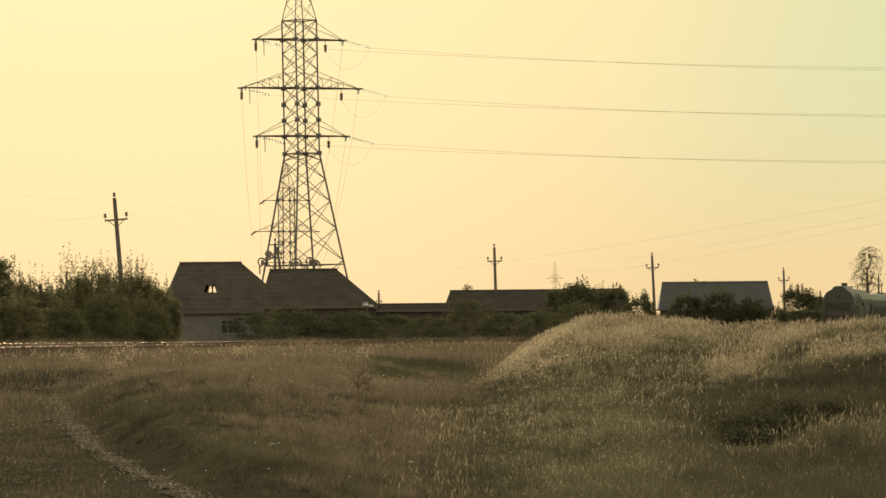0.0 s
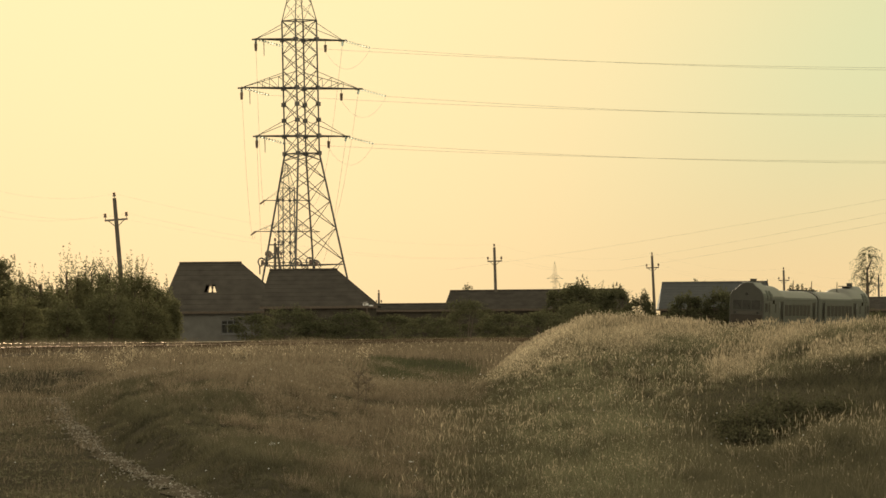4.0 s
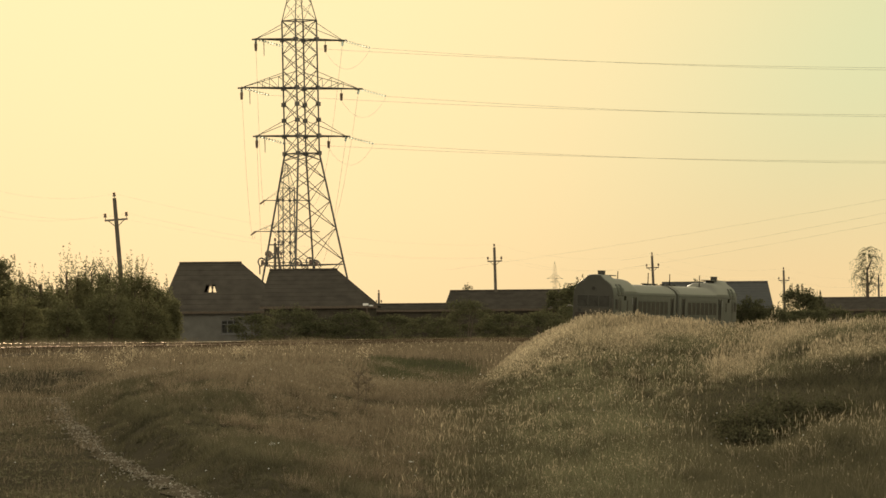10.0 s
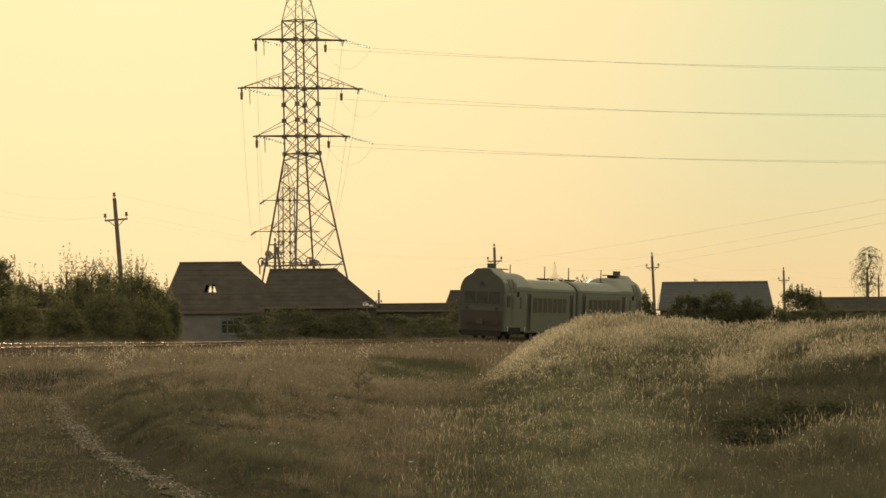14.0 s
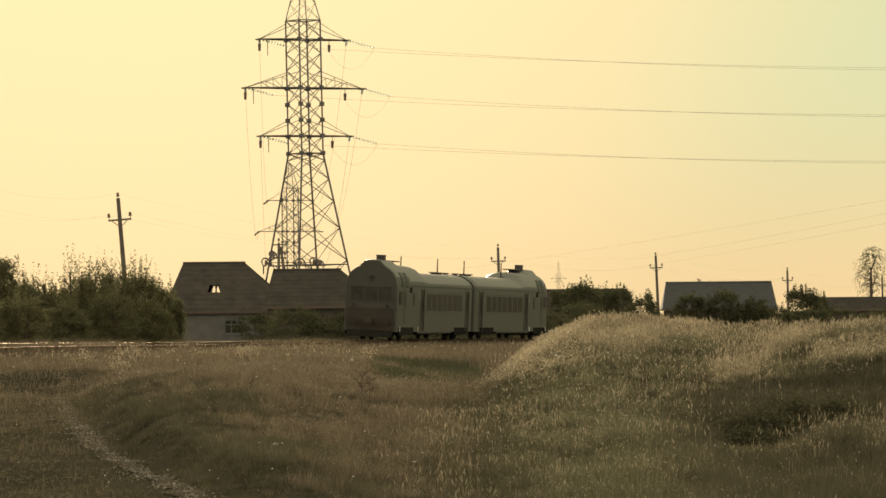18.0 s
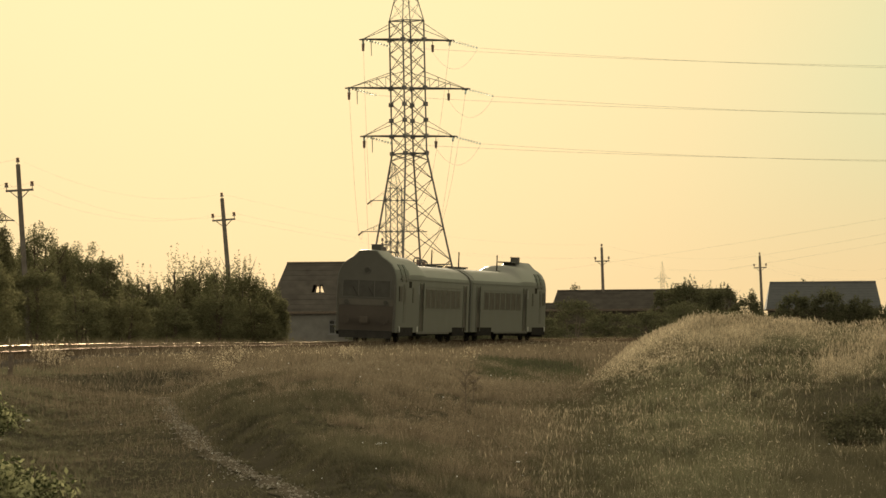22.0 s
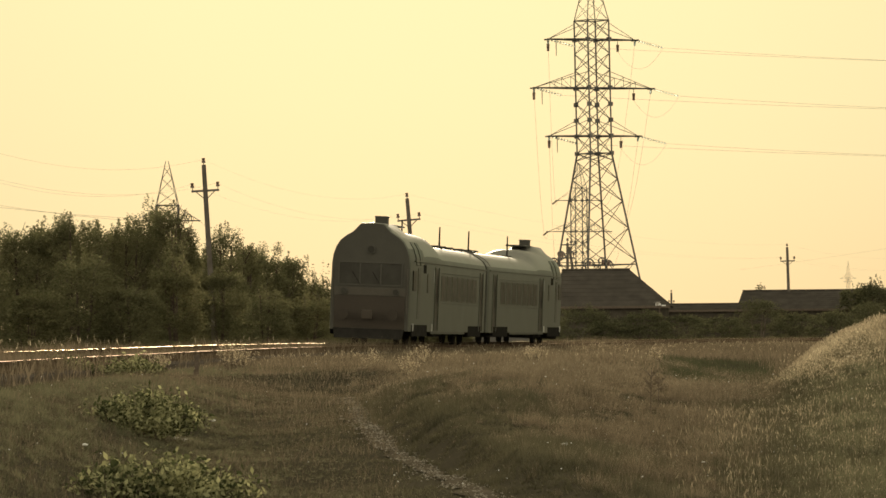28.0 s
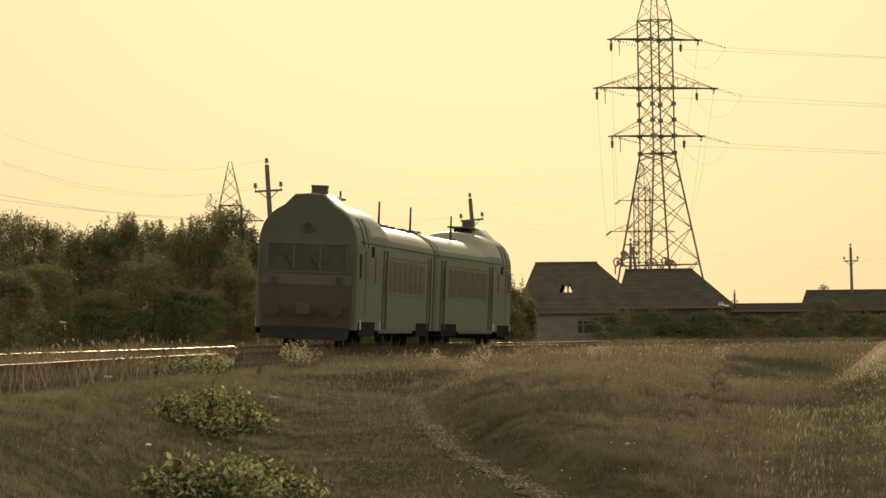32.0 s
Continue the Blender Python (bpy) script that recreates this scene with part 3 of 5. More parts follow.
def build_pylon(x, y, foot, turn, levels, arms, waist, top, half_w, half_b, label, name="lattice_pylon", leg=.14, brace=.06, lean=0.0, bay=1.3):
    """A lattice tower: levels are the heights of the cross-arms, arms their reach from the axis. x of the tower is along the arms."""
    p = tagged(empty(name, Matrix.Translation((x, y, foot)) @ Matrix.Rotation(radians(lean), 4, "Y") @ Matrix.Rotation(radians(turn), 4, "Z")), label, "pylon")
    wide = lambda z: half_b + (half_w - half_b) * z / waist if z < waist else (half_w * (1.0 if z <= levels[-1] + 1.6 else max(.12, 1 - (z - levels[-1] - 1.6) / (top - levels[-1] - 1.6) * .9)))
    crown = levels[-1] + 1.6
    cs = [(1, 1), (1, -1), (-1, -1), (-1, 1)]
    at = lambda c, z: Vector((c[0] * wide(z), c[1] * wide(z), z))
    for c in cs:
        bm = B()
        for z0, z1 in ((0, waist), (waist, crown), (crown, top)):
            beam(bm, at(c, z0), at(c, z1 - .001), leg if z0 < crown else leg * .5)
        l = part("leg", bm, STEEL, p)
        for z in (waist, *levels, *(levels[0] + (levels[1] - levels[0]) * f for f in (.33, .66))):
            q = at(c, z)
            part("gusset_plate", box(B(), q.x - leg * 1.3, q.x + leg * 1.3, q.y - leg * 1.3, q.y + leg * 1.3, z - leg * 1.5, z + leg * 1.5), STEEL, l)
    # bracing, face by face
    zs = [0]
    while zs[-1] < waist - .4:
        zs.append(min(waist, zs[-1] + max(bay, wide(zs[-1]) * 1.15)))
    step = (levels[1] - levels[0]) / 3
    k = max(2, round((crown - waist) / max(step, bay * .7)))
    zs += [waist + (crown - waist) * (i + 1) / k for i in range(k)]
    zs += [crown + (top - crown) * f for f in (.3, .6, .85)]
    for a, b in zip(cs, cs[1:] + cs[:1]):
        for z0, z1 in zip(zs, zs[1:]):
            part("brace", beam(B(), at(a, z0), at(b, z1), brace if z0 < crown - .1 else brace * .5), STEEL, p)
            part("brace", beam(B(), at(b, z0), at(a, z1), brace if z0 < crown - .1 else brace * .5), STEEL, p)
        for z in (waist, crown, *levels, waist * .42):
            part("girt", beam(B(), at(a, z), at(b, z), brace * 1.3), STEEL, p)
    tips = []
    for z, reach in zip(levels, arms):
        for side in (-1, 1):
            bm = B()
            tip = Vector((side * reach, 0, z))
            for yy in (-1, 1):
                inner = Vector((side * half_w, yy * half_w, z))
                upper = Vector((side * half_w, yy * half_w, z + 1.35))
                beam(bm, inner, tip, brace * 1.7)
                beam(bm, upper, tip, brace * .75)
                for f in (.33, .62) if reach == max(arms) else ():
                    beam(bm, inner.lerp(tip, f), upper.lerp(tip, f), brace * .7)
                    beam(bm, inner.lerp(tip, f - .25), upper.lerp(tip, f), brace * .7)
            for f in (.3, .55, .8):
                beam(bm, Vector((side * half_w, -half_w, z)).lerp(tip, f), Vector((side * half_w, half_w, z)).lerp(tip, f), brace)
            arm = part("crossarm", bm, STEEL, p)
            box_bm = box(B(), tip.x - .08, tip.x + .08, -.5, .5, z - .08, z + .04)
            part("arm_end_plate", box_bm, STEEL, arm)
            tips.append(tip)
    return p, tips


def build_pylons():
    # the large tension tower behind the houses
    d = 423.0
    foot = -.5
    lv = [17.05 + .5, 21.06 + .5, 25.12 + .5]
    p, tips = build_pylon(-11.42, d, foot, 34, lv, [4.42, 5.8, 4.31], lv[0] - 1.45, lv[2] + 6.3, 1.045, 3.37, "tall galvanised lattice pylon with three pairs of arms", leg=.115, brace=.05, lean=-.8)
    m = p.matrix_basis
    inv = m.inverted()
    back_p, back_tips = build_pylon(-19.95, 650.0, -.5, 24, [9.86 + .5, 13.85 + .5, 17.84 + .5], [3.0, 4.3, 3.0], 8.8, 22.55 + .5, .8, 1.6,
                                    "lattice pylon further along the power line", leg=.1, brace=.035, bay=2.2)
    mb = back_p.matrix_basis
    for i, tip in enumerate(tips):
        w = m @ tip
        # the span that crosses to the right
        goal = Vector((100 + (0 if i % 2 else 3), 455, w.z + .1))
        way = (goal - w).normalized()
        way.z = -.26
        end = w + way.normalized() * 2.5
        bm = insulator(B(), inv @ w, inv @ end, 10, .13)
        part("insulator_string", bm, GLASSY, p, "string of pale glass insulators")
        c = wire("conductor", sag(end, goal, 1.75 + .2 * (i % 2), 28), .0085, CABLE)
        tagged(c, "thin aluminium power line conductor", "power line", group="power line conductors")
        # the span that goes away to the second pylon
        wb = mb @ back_tips[i]
        way2 = (wb - w).normalized()
        way2.z = -.12
        end2 = w + way2.normalized() * 2.4
        part("insulator_string", insulator(B(), inv @ w, inv @ end2, 10, .1), GLASSY, p)
        c = wire("conductor", sag(end2, wb, 5.0, 24), .009, CABLE)
        tagged(c, "thin aluminium power line conductor", "power line", group="power line conductors")
        # the slanting string on the far pylon's arm
        if i % 2 == 0:
            tb = back_tips[i]
            part("insulator_string", insulator(B(), tb, tb + Vector((-.75, -.15, -.5)), 6, .13), CERAMIC, back_p, "slanting dark insulator string")
        # jumper and its hanging weight
        hang = w if tip.x < 0 else m @ (tip + Vector((-1.75, 0, 0)))
        drop = hang + Vector((0, 0, -1.0))
        bm = rod(rod(B(), inv @ hang, inv @ (hang + Vector((0, 0, -.45))), .03, .03, 5), inv @ (hang + Vector((0, 0, -.4))), inv @ drop, .13, .1, 8)
        part("jumper_weight", bm, CERAMIC, p)
        if tip.x > 0:
            wire("jumper", [inv @ q for q in sag(drop, end, 1.6, 14)], .007, CABLE, p)
        else:
            part("arm_hanger", rod(B(), tip + Vector((1.1, .5, 0)), tip + Vector((1.1, .5, -1.35)), .04, .03, 5), STEEL, p)
    # cable-end brackets: curved pipes round the foot of the tower
    inv_at = lambda px, pz: inv @ Vector((px, d - 3.2, pz))
    for px, pz, r in ((-14.90, 6.41, .42), (-14.34, 7.06, .34), (-12.05, 6.29, .5), (-10.92, 6.42, .42), (-10.41, 6.28, .34)):
        c = inv_at(px, pz)
        pts = [c + Vector((math.cos(a) * r, .2 * math.sin(a), math.sin(a) * r)) for a in np.linspace(-.6, 3.7, 11)]
        pipe = wire("cable_bracket", pts + [pts[-1] + Vector((0, 0, -.7))], .065, STEEL, p)
        pipe["label"] = "curved cable-end pipe"
        part("bushing", rod(B(), c + Vector((0, 0, -.15)), c + Vector((0, 0, .25)), .16, .12, 8), CERAMIC, pipe)
    # an A-shaped switch pole before the tower
    ax, ay = -13.12, 400.0
    g = floor_z(ax, ay) - .05
    ap = tagged(empty("switch_pole", Matrix.Translation((ax, ay, g))), "A-shaped concrete pole with switch gear and insulators", "utility pole")
    hh = 7.71 - g
    part("pole_leg", rod(B(), (-.15, 0, 0), (-.08, 0, hh), .15, .1, 8), CONCRETE, ap)
    part("strut_leg", rod(B(), (1.25, 0, 0), (.05, 0, hh - .3), .13, .1, 8), CONCRETE, ap)
    part("crossarm", box(B(), -.9, .5, -.05, .05, hh - 1.25, hh - 1.13), STEEL, ap)
    part("crossarm", box(B(), -.55, .55, -.05, .05, hh - .2, hh - .1), STEEL, ap)
    for sx, sz in ((-.08, hh), (-.8, hh - 1.1), (-.45, hh - 1.1), (.4, hh - 1.1)):
        part("pin_insulator", rod(rod(B(), (sx, 0, sz), (sx, 0, sz + .2), .03, .03, 6), (sx, 0, sz + .15), (sx, 0, sz + .38), .1, .08, 8), CERAMIC, ap)
    # the spired tower above the trees
    q, t3 = build_pylon(-58.44, 520.0, -.5, 10, [8.01 + .5, 12.65 + .5], [2.2, 3.3], 5, 18.80 + .5, 1.12, 1.9, "lattice pylon with a pointed top behind trees", leg=.1, brace=.05)
    m3 = q.matrix_basis
    for i, a in enumerate(t3[2:]):
        w = m3 @ a
        for goal, dr in ((Vector((-95, 470, w.z + 6.8 - 1.9 * i)), 1.2), (Vector((-118, 1500, 11.0)), 3.0)):
            c = wire("overhead_wire", sag(w, goal, dr, 20), .012, CABLE)
            tagged(c, "thin overhead line wire against the sky", "power line", group="overhead wires")
    # a small one far off
    build_pylon(33.31, 1500.0, -.5, 30, [16.11 + .5, 17.11 + .5], [1.2, 2.4], 7, 22.13 + .5, .42, 1.1, "small lattice pylon far off", leg=.045, brace=.016, bay=8)


build_pylons()


# ---------- concrete line poles ----------
def build_pole(x, y, height, lean, spread=1.3, name="line_pole", arms=True):
    p = tagged(empty(name, Matrix.Translation((x, y, floor_z(x, y) - .05)) @ Matrix.Rotation(radians(lean), 4, "Y") @ Matrix.Rotation(radians(8), 4, "Z")),
               "weathered concrete line pole with a crossarm and three insulators", "utility pole", group="line poles")
    bm = B()
    r = bmesh.ops.create_cone(bm, cap_ends=True, segments=4, radius1=.21, radius2=.14, depth=height - .35, matrix=Matrix.Translation((0, 0, (height - .35) / 2)) @ Matrix.Rotation(radians(45), 4, "Z"))
    bmesh.ops.bevel(bm, geom=list(bm.edges), offset=.015, segments=1, affect="EDGES")
    part("pole_shaft", bm, CONCRETE, p)
    ca = part("crossarm", box(B(), -spread / 2, spread / 2, -.05, .05, height - 1.62, height - 1.52, .01), STEEL, p)
    for s in (-1, 1):
        part("arm_strut", beam(B(), (s * spread * .36, 0, height - 1.58), (0, 0, height - 2.0), .03), STEEL, ca)
    spots = [(-spread * .46, height - 1.5), (spread * .46, height - 1.5), (0, height - .36)]
    for sx, sz in spots:
        bm = rod(B(), (sx, 0, sz - .06), (sx, 0, sz + .14), .022, .022, 6)
        rod(bm, (sx, 0, sz + .1), (sx, 0, sz + .2), .1, .085, 10)
        rod(bm, (sx, 0, sz + .2), (sx, 0, sz + .32), .06, .085, 10)
        part("pin_insulator", bm, CERAMIC, p)
    return [p.matrix_basis @ Vector((sx, 0, sz + .26)) for sx, sz in spots]


def build_poles():
    rows = [(-24.31, 236, 9.35, -3.1), (-17.72, 284, 9.02, -4.3), (4.80, 448, 8.9, -1.3), (21.29, 506, 9.05, -2.2), (40.37, 597, 8.55, -1.0), (61.85, 717, 9.0, -.8)]
    ends = [build_pole(*r) for r in rows]
    first = [Vector((-31, 196, p.z - .3)) for p in ends[0]]
    for a, b in zip([first] + ends, ends):
        for q, r in zip(a, b):
            tagged(wire("line_wire", sag(q, r, .9, 14), .003 if a is first else .0018, CABLE), "thin wire between the line poles", "wire", group="line pole wires")
    for a, b, dr in (((0.42, 620, 8.34), (36.30, 380, 10.73), .3), ((21.86, 620, 9.33), (37.15, 380, 9.92), .2), ((21.86, 620, 8.30), (37.15, 380, 9.19), .2)):
        tagged(wire("overhead_wire", sag(a, b, dr, 20), .0045, CABLE), "thin overhead line wire against the sky", "power line", group="overhead wires")
    build_pole(-7.06, 560, 5.56 + .5, 0, .6)


build_poles()


# ---------- houses ----------
def roof_slab(bm, pts, thick=.12):
    """A roof plane with thickness, from its outline."""
    vs = [bm.verts.new(p) for p in pts]
    f = bm.faces.new(vs)
    f.normal_update()
    n = f.normal.copy()
    if n.z < 0:
        n = -n
    g = bmesh.ops.extrude_face_region(bm, geom=[f])
    bmesh.ops.translate(bm, vec=-n * thick, verts=[v for v in g["geom"] if isinstance(v, bmesh.types.BMVert)])
    return bm


def build_house(x, y, length, depth, eave, ridge, hip_l, hip_r, turn, label, roof_mat, wall_mat, windows=(), name="house", over=.35, hole=None):
    """A house on a rectangle: x along the ridge. hip_l, hip_r: how far the ridge stops short of the ends. hole: an open loft window (x, z0, z1, half width)."""
    gz = floor_z(x, y) - .05
    h = tagged(empty(name, Matrix.Translation((x, y, gz)) @ Matrix.Rotation(radians(turn), 4, "Z")), label, "house", group="village houses")
    L, D = length / 2, depth / 2
    # walls with real window openings on the front
    wl = part("front_wall", B(), wall_mat, h)
    bm = B()
    cuts = sorted(windows)
    px = -L
    for wx, ww, z0, z1 in cuts:
        box(bm, px, wx - ww / 2, -D, -D + .35, 0, eave)
        box(bm, wx - ww / 2, wx + ww / 2, -D, -D + .35, 0, z0)
        box(bm, wx - ww / 2, wx + ww / 2, -D, -D + .35, z1, eave)
        px = wx + ww / 2
    box(bm, px, L, -D, -D + .35, 0, eave)
    bm.to_mesh(wl.data)
    bm.free()
    part("back_wall", box(B(), -L, L, D - .35, D, 0, eave), wall_mat, h)
    for s in (-1, 1):
        bm = box(B(), s * L - .35 * (s > 0), s * L + .35 * (s < 0), -D + .352, D - .352, 0, eave)
        hip = hip_l if s < 0 else hip_r
        if hip < .3:
            prism(bm, [(s * L, -D + .1, eave), (s * L, D - .1, eave), (s * L, 0, ridge - .15)], (-s * .3, 0, 0))
        part("end_wall", bm, wall_mat, h)
    for wx, ww, z0, z1 in cuts:
        bm = B()
        for xx in (wx - ww / 2 + .03, wx - ww / 6, wx + ww / 6, wx + ww / 2 - .03):
            box(bm, xx - .04, xx + .04, -D + .06, -D + .14, z0, z1)
        for zz in (z0 + .04, z0 + (z1 - z0) * .68, z1 - .04):
            box(bm, wx - ww / 2, wx + ww / 2, -D + .07, -D + .13, zz - .035, zz + .035)
        w = part("window", bm, FRAMEW, h)
        part("pane", box(B(), wx - ww / 2, wx + ww / 2, -D + .15, -D + .17, z0, z1), PANE, w)
        part("sill", box(B(), wx - ww / 2 - .08, wx + ww / 2 + .08, -D - .08, -D + .05, z0 - .07, z0 - .005), FRAMEW, w)
    A, E = L + over, D + over
    ez = eave - .1
    rl, rr = -A + hip_l, A - hip_r
    for s, nm in ((-1, "front_roof"), (1, "back_roof")):
        bm = B()
        corner = lambda px, z: (px, s * E * (ridge - z) / (ridge - ez), z)
        left = lambda z: -A + hip_l * (z - ez) / (ridge - ez)
        rgt = lambda z: A - hip_r * (z - ez) / (ridge - ez)
        if hole:
            hx, z0, z1, hw = hole
            roof_slab(bm, [corner(left(ez), ez), corner(rgt(ez), ez), corner(rgt(z0), z0), corner(left(z0), z0)])
            roof_slab(bm, [corner(left(z0), z0), corner(hx - hw, z0), corner(hx - hw * .75, z1), corner(left(z1), z1)])
            roof_slab(bm, [corner(hx + hw, z0), corner(rgt(z0), z0), corner(rgt(z1), z1), corner(hx + hw * .75, z1)])
            roof_slab(bm, [corner(left(z1), z1), corner(rgt(z1), z1), corner(rr, ridge), corner(rl, ridge)])
        else:
            roof_slab(bm, [corner(-A, ez), corner(A, ez), corner(rr, ridge), corner(rl, ridge)])
        rf = part(nm, bm, roof_mat, h)
        for i in range(int((E) / .42)):
            f = (i + .5) / int(E / .42)
            z = ez + (ridge - ez) * f
            if hole and hole[1] - .15 < z < hole[2] + .15:
                continue
            a, b = corner(left(z), z), corner(rgt(z), z)
            part("roof_course", box(B(), a[0], b[0], a[1] - .025, a[1] + .025, z - .01, z + .008), roof_mat, rf)
        if hole:
            hx, z0, z1, hw = hole
            y0 = corner(0, z0)[1]
            y1 = corner(0, z1)[1]
            bm = rod(B(), (hx - hw * .45, y0, z0), (hx - hw * .1, y1, z1), .05, .05, 4)
            rod(bm, (hx + hw * .45, y0, z0), (hx + hw * .1, y1, z1), .05, .05, 4)
            part("loft_rafter", bm, BARK, rf)
    for s, hip, rx in ((-1, hip_l, rl), (1, hip_r, rr)):
        if hip >= .3:
            part("hip_roof", roof_slab(B(), [(s * A, -E, ez), (s * A, E, ez), (rx, 0, ridge)]), roof_mat, h)
    part("ridge_cap", rod(B(), (rl, 0, ridge + .02), (rr, 0, ridge + .02), .1, .1, 6), roof_mat, h)
    bm = B()
    box(bm, -A, A, -E - .02, -E + .05, ez - .16, ez + .02)
    part("fascia", bm, BARK, h)
    return h


def build_village():
    # (x, y, length, depth, eave, ridge, hips, turn)
    build_house(-16.46, 390, 9.5, 8.0, 2.36 + .55, 6.01 + .55, 1.3, 4.1, -1.2, "plastered village house with a hipped slate roof and loft window", TILE, PLASTER,
                windows=((.35, 1.4, 1.1, 2.15),), hole=(-1.27, 3.74 + .55, 4.34 + .55, .48))
    build_house(-9.05, 376, 8.0, 7.5, 2.55 + .55, 5.18 + .55, .55, 3.1, -1, "low village house with a wide hipped slate roof", TILE, BRICKISH)
    build_house(-1.87, 432, 9.0, 5, 2.61 + .55, 2.99 + .55, .2, .2, 0, "long low shed with a nearly flat roof", TILE, BRICKISH, name="shed")
    build_house(8.39, 448, 15.8, 7, 2.65 + .55, 4.19 + .55, .5, .6, -1.5, "long low farm building with a dark roof", TILE, BRICKISH, name="farm_building")
    build_house(25.44, 474, 10.0, 8, 2.64 + .55, 5.00 + .55, .45, .35, -1, "barn with a grey sheet-metal roof", TINROOF, BRICKISH, name="barn")
    build_house(45.90, 534, 13.5, 7, 2.80 + .55, 3.93 + .55, .1, .1, 0, "low barn with a dark roof", TILE, BRICKISH, name="barn")
    # small white boards by the eaves of the second house
    bd = tagged(empty("white_board", Matrix.Translation((-5.50, 368, 2.50))), "stacked pale boards on a post beside the house", "board")
    part("board", box(B(), -.3, .1, -.03, .03, 0, .16), LITTER, bd)
    part("board", box(B(), .15, .45, -.03, .03, -.05, .04), LITTER, bd)
    part("post", rod(B(), (0, 0, -(2.50 - floor_z(-5.50, 368))), (0, 0, .02), .05, .05, 6), BARK, bd)


build_village()


# ---------- trees and shrubs ----------
def leaf_quads(c, size, rng, droop=0.0, slim=.5):
    """Diamond leaves at the centres c."""
    n = len(c)
    a = rng.normal(size=(n, 3))
    a[:, 2] = a[:, 2] * .6 - droop
    a /= np.linalg.norm(a, axis=1, keepdims=True)
    b = np.cross(a, rng.normal(size=(n, 3)))
    b /= np.linalg.norm(b, axis=1, keepdims=True) + 1e-9
    s = (size * rng.uniform(.6, 1.3, n))[:, None]
    v = np.stack([c - a * s * .5, c + b * s * slim * .5, c + a * s * .5, c - b * s * slim * .5], 1).reshape(-1, 3)
    return v, np.arange(4 * n).reshape(n, 4)


def build_tree(x, y, height, width, seed, leaves, leaf=.12, spiky=1.0, kind="thicket", material=None, name="tree", label="leafy dark green hedgerow tree", group="hedgerow trees", base=.12):
    rng = np.random.default_rng(seed)
    t = tagged(empty(name, Matrix.Translation((x, y, floor_z(x, y) - .03)) @ Matrix.Rotation(rng.uniform(0, 6.28), 4, "Z")), label, "shrub" if name == "shrub" else "tree", group=group)
    bm = B()
    w = width / 2
    top = height * .93
    stems = 1 if kind in ("willow", "airy") else 3
    tips = []
    for k in range(stems):
        a = rng.uniform(0, 6.28)
        r = 0 if stems == 1 else w * .25
        p0 = Vector((math.cos(a) * r * .4, math.sin(a) * r * .4, 0))
        p1 = Vector((math.cos(a) * r, math.sin(a) * r, height * .4))
        p2 = Vector((math.cos(a) * r * 1.4, math.sin(a) * r * 1.4, height * .78))
        th = (.024 if stems > 1 else .03) * height / stems ** .5
        rod(bm, p0, p1, th, th * .7, 7)
        rod(bm, p1, p2, th * .7, th * .3, 6)
        for j in range(7):
            f = rng.uniform(.25, 1)
            q = p0.lerp(p1, f * 2) if f < .5 else p1.lerp(p2, f * 2 - 1)
            b = rng.uniform(0, 6.28)
            out = w * rng.uniform(.5, .95) * (1 - .35 * f)
            e = q + Vector((math.cos(b) * out, math.sin(b) * out, height * rng.uniform(.05, .2)))
            rod(bm, q, e, th * .3, th * .08, 5)
            tips.append(e)
    trunk = part("trunk", bm, BARK, t)
    # clumps
    cl = []
    n = 80 if kind == "thicket" else 26
    for k in range(n):
        f = rng.uniform(base, .86 if spiky <= 1 else .72)
        prof = min(1, 1.25 - .75 * f ** 1.6) if kind == "thicket" else math.sin(math.pi * (.15 + .75 * f)) ** .7
        a, r = rng.uniform(0, 6.28), rng.uniform(.25, .8) ** .6 * w * prof
        cl.append((math.cos(a) * r, math.sin(a) * r, f * height, rng.uniform(.14, .32) * w + .05, rng.uniform(.045, .1) * height))
    cl = np.array(cl)
    pick = rng.choice(len(cl), leaves, p=(cl[:, 3] ** 2 * cl[:, 4]) / np.sum(cl[:, 3] ** 2 * cl[:, 4]))
    d = rng.normal(size=(leaves, 3))
    d /= np.linalg.norm(d, axis=1, keepdims=True)
    rad = rng.uniform(0, 1, leaves) ** .45 * (1 + .25 * rng.normal(size=leaves) * (rng.uniform(size=leaves) < .2))
    c = cl[pick, :3] + d * rad[:, None] * np.stack([cl[pick, 3], cl[pick, 3], cl[pick, 4]], 1)
    droop = 0
    if kind == "thicket":
        # upright shoots break the outline
        ns = int((16 + width * 9) * spiky)
        sx = rng.normal(size=ns) * w * .5
        sy = rng.normal(size=ns) * w * .5
        z0 = height * ((.78 if spiky <= 1 else .62) - .35 * (sx ** 2 + sy ** 2) / (w * w + .01))
        hh = height * rng.uniform(.08, .27, ns) * spiky * np.clip(1.1 - (np.abs(sx) / w), .3, 1)
        m = int(leaves * .2 / ns) + 4
        f = rng.uniform(0, 1, (ns, m))
        sp = (1 - f) * .05 * width + .02
        c2 = np.stack([sx[:, None] + rng.normal(size=(ns, m)) * sp, sy[:, None] + rng.normal(size=(ns, m)) * sp, z0[:, None] + f * hh[:, None]], -1).reshape(-1, 3)
        c = np.concatenate([c, c2])
    elif kind == "willow":
        # long hanging sprays that arch out from the stem
        ns, m = 190, 30
        a, reach = rng.uniform(0, 6.28, ns), w * rng.uniform(.25, 1.05, ns)
        z0, ln = height * rng.uniform(.55, .98, ns), height * rng.uniform(.06, .3, ns)
        f = rng.uniform(0.1, 1, (ns, m))
        r = reach[:, None] * np.minimum(1, f * 1.5) ** .8
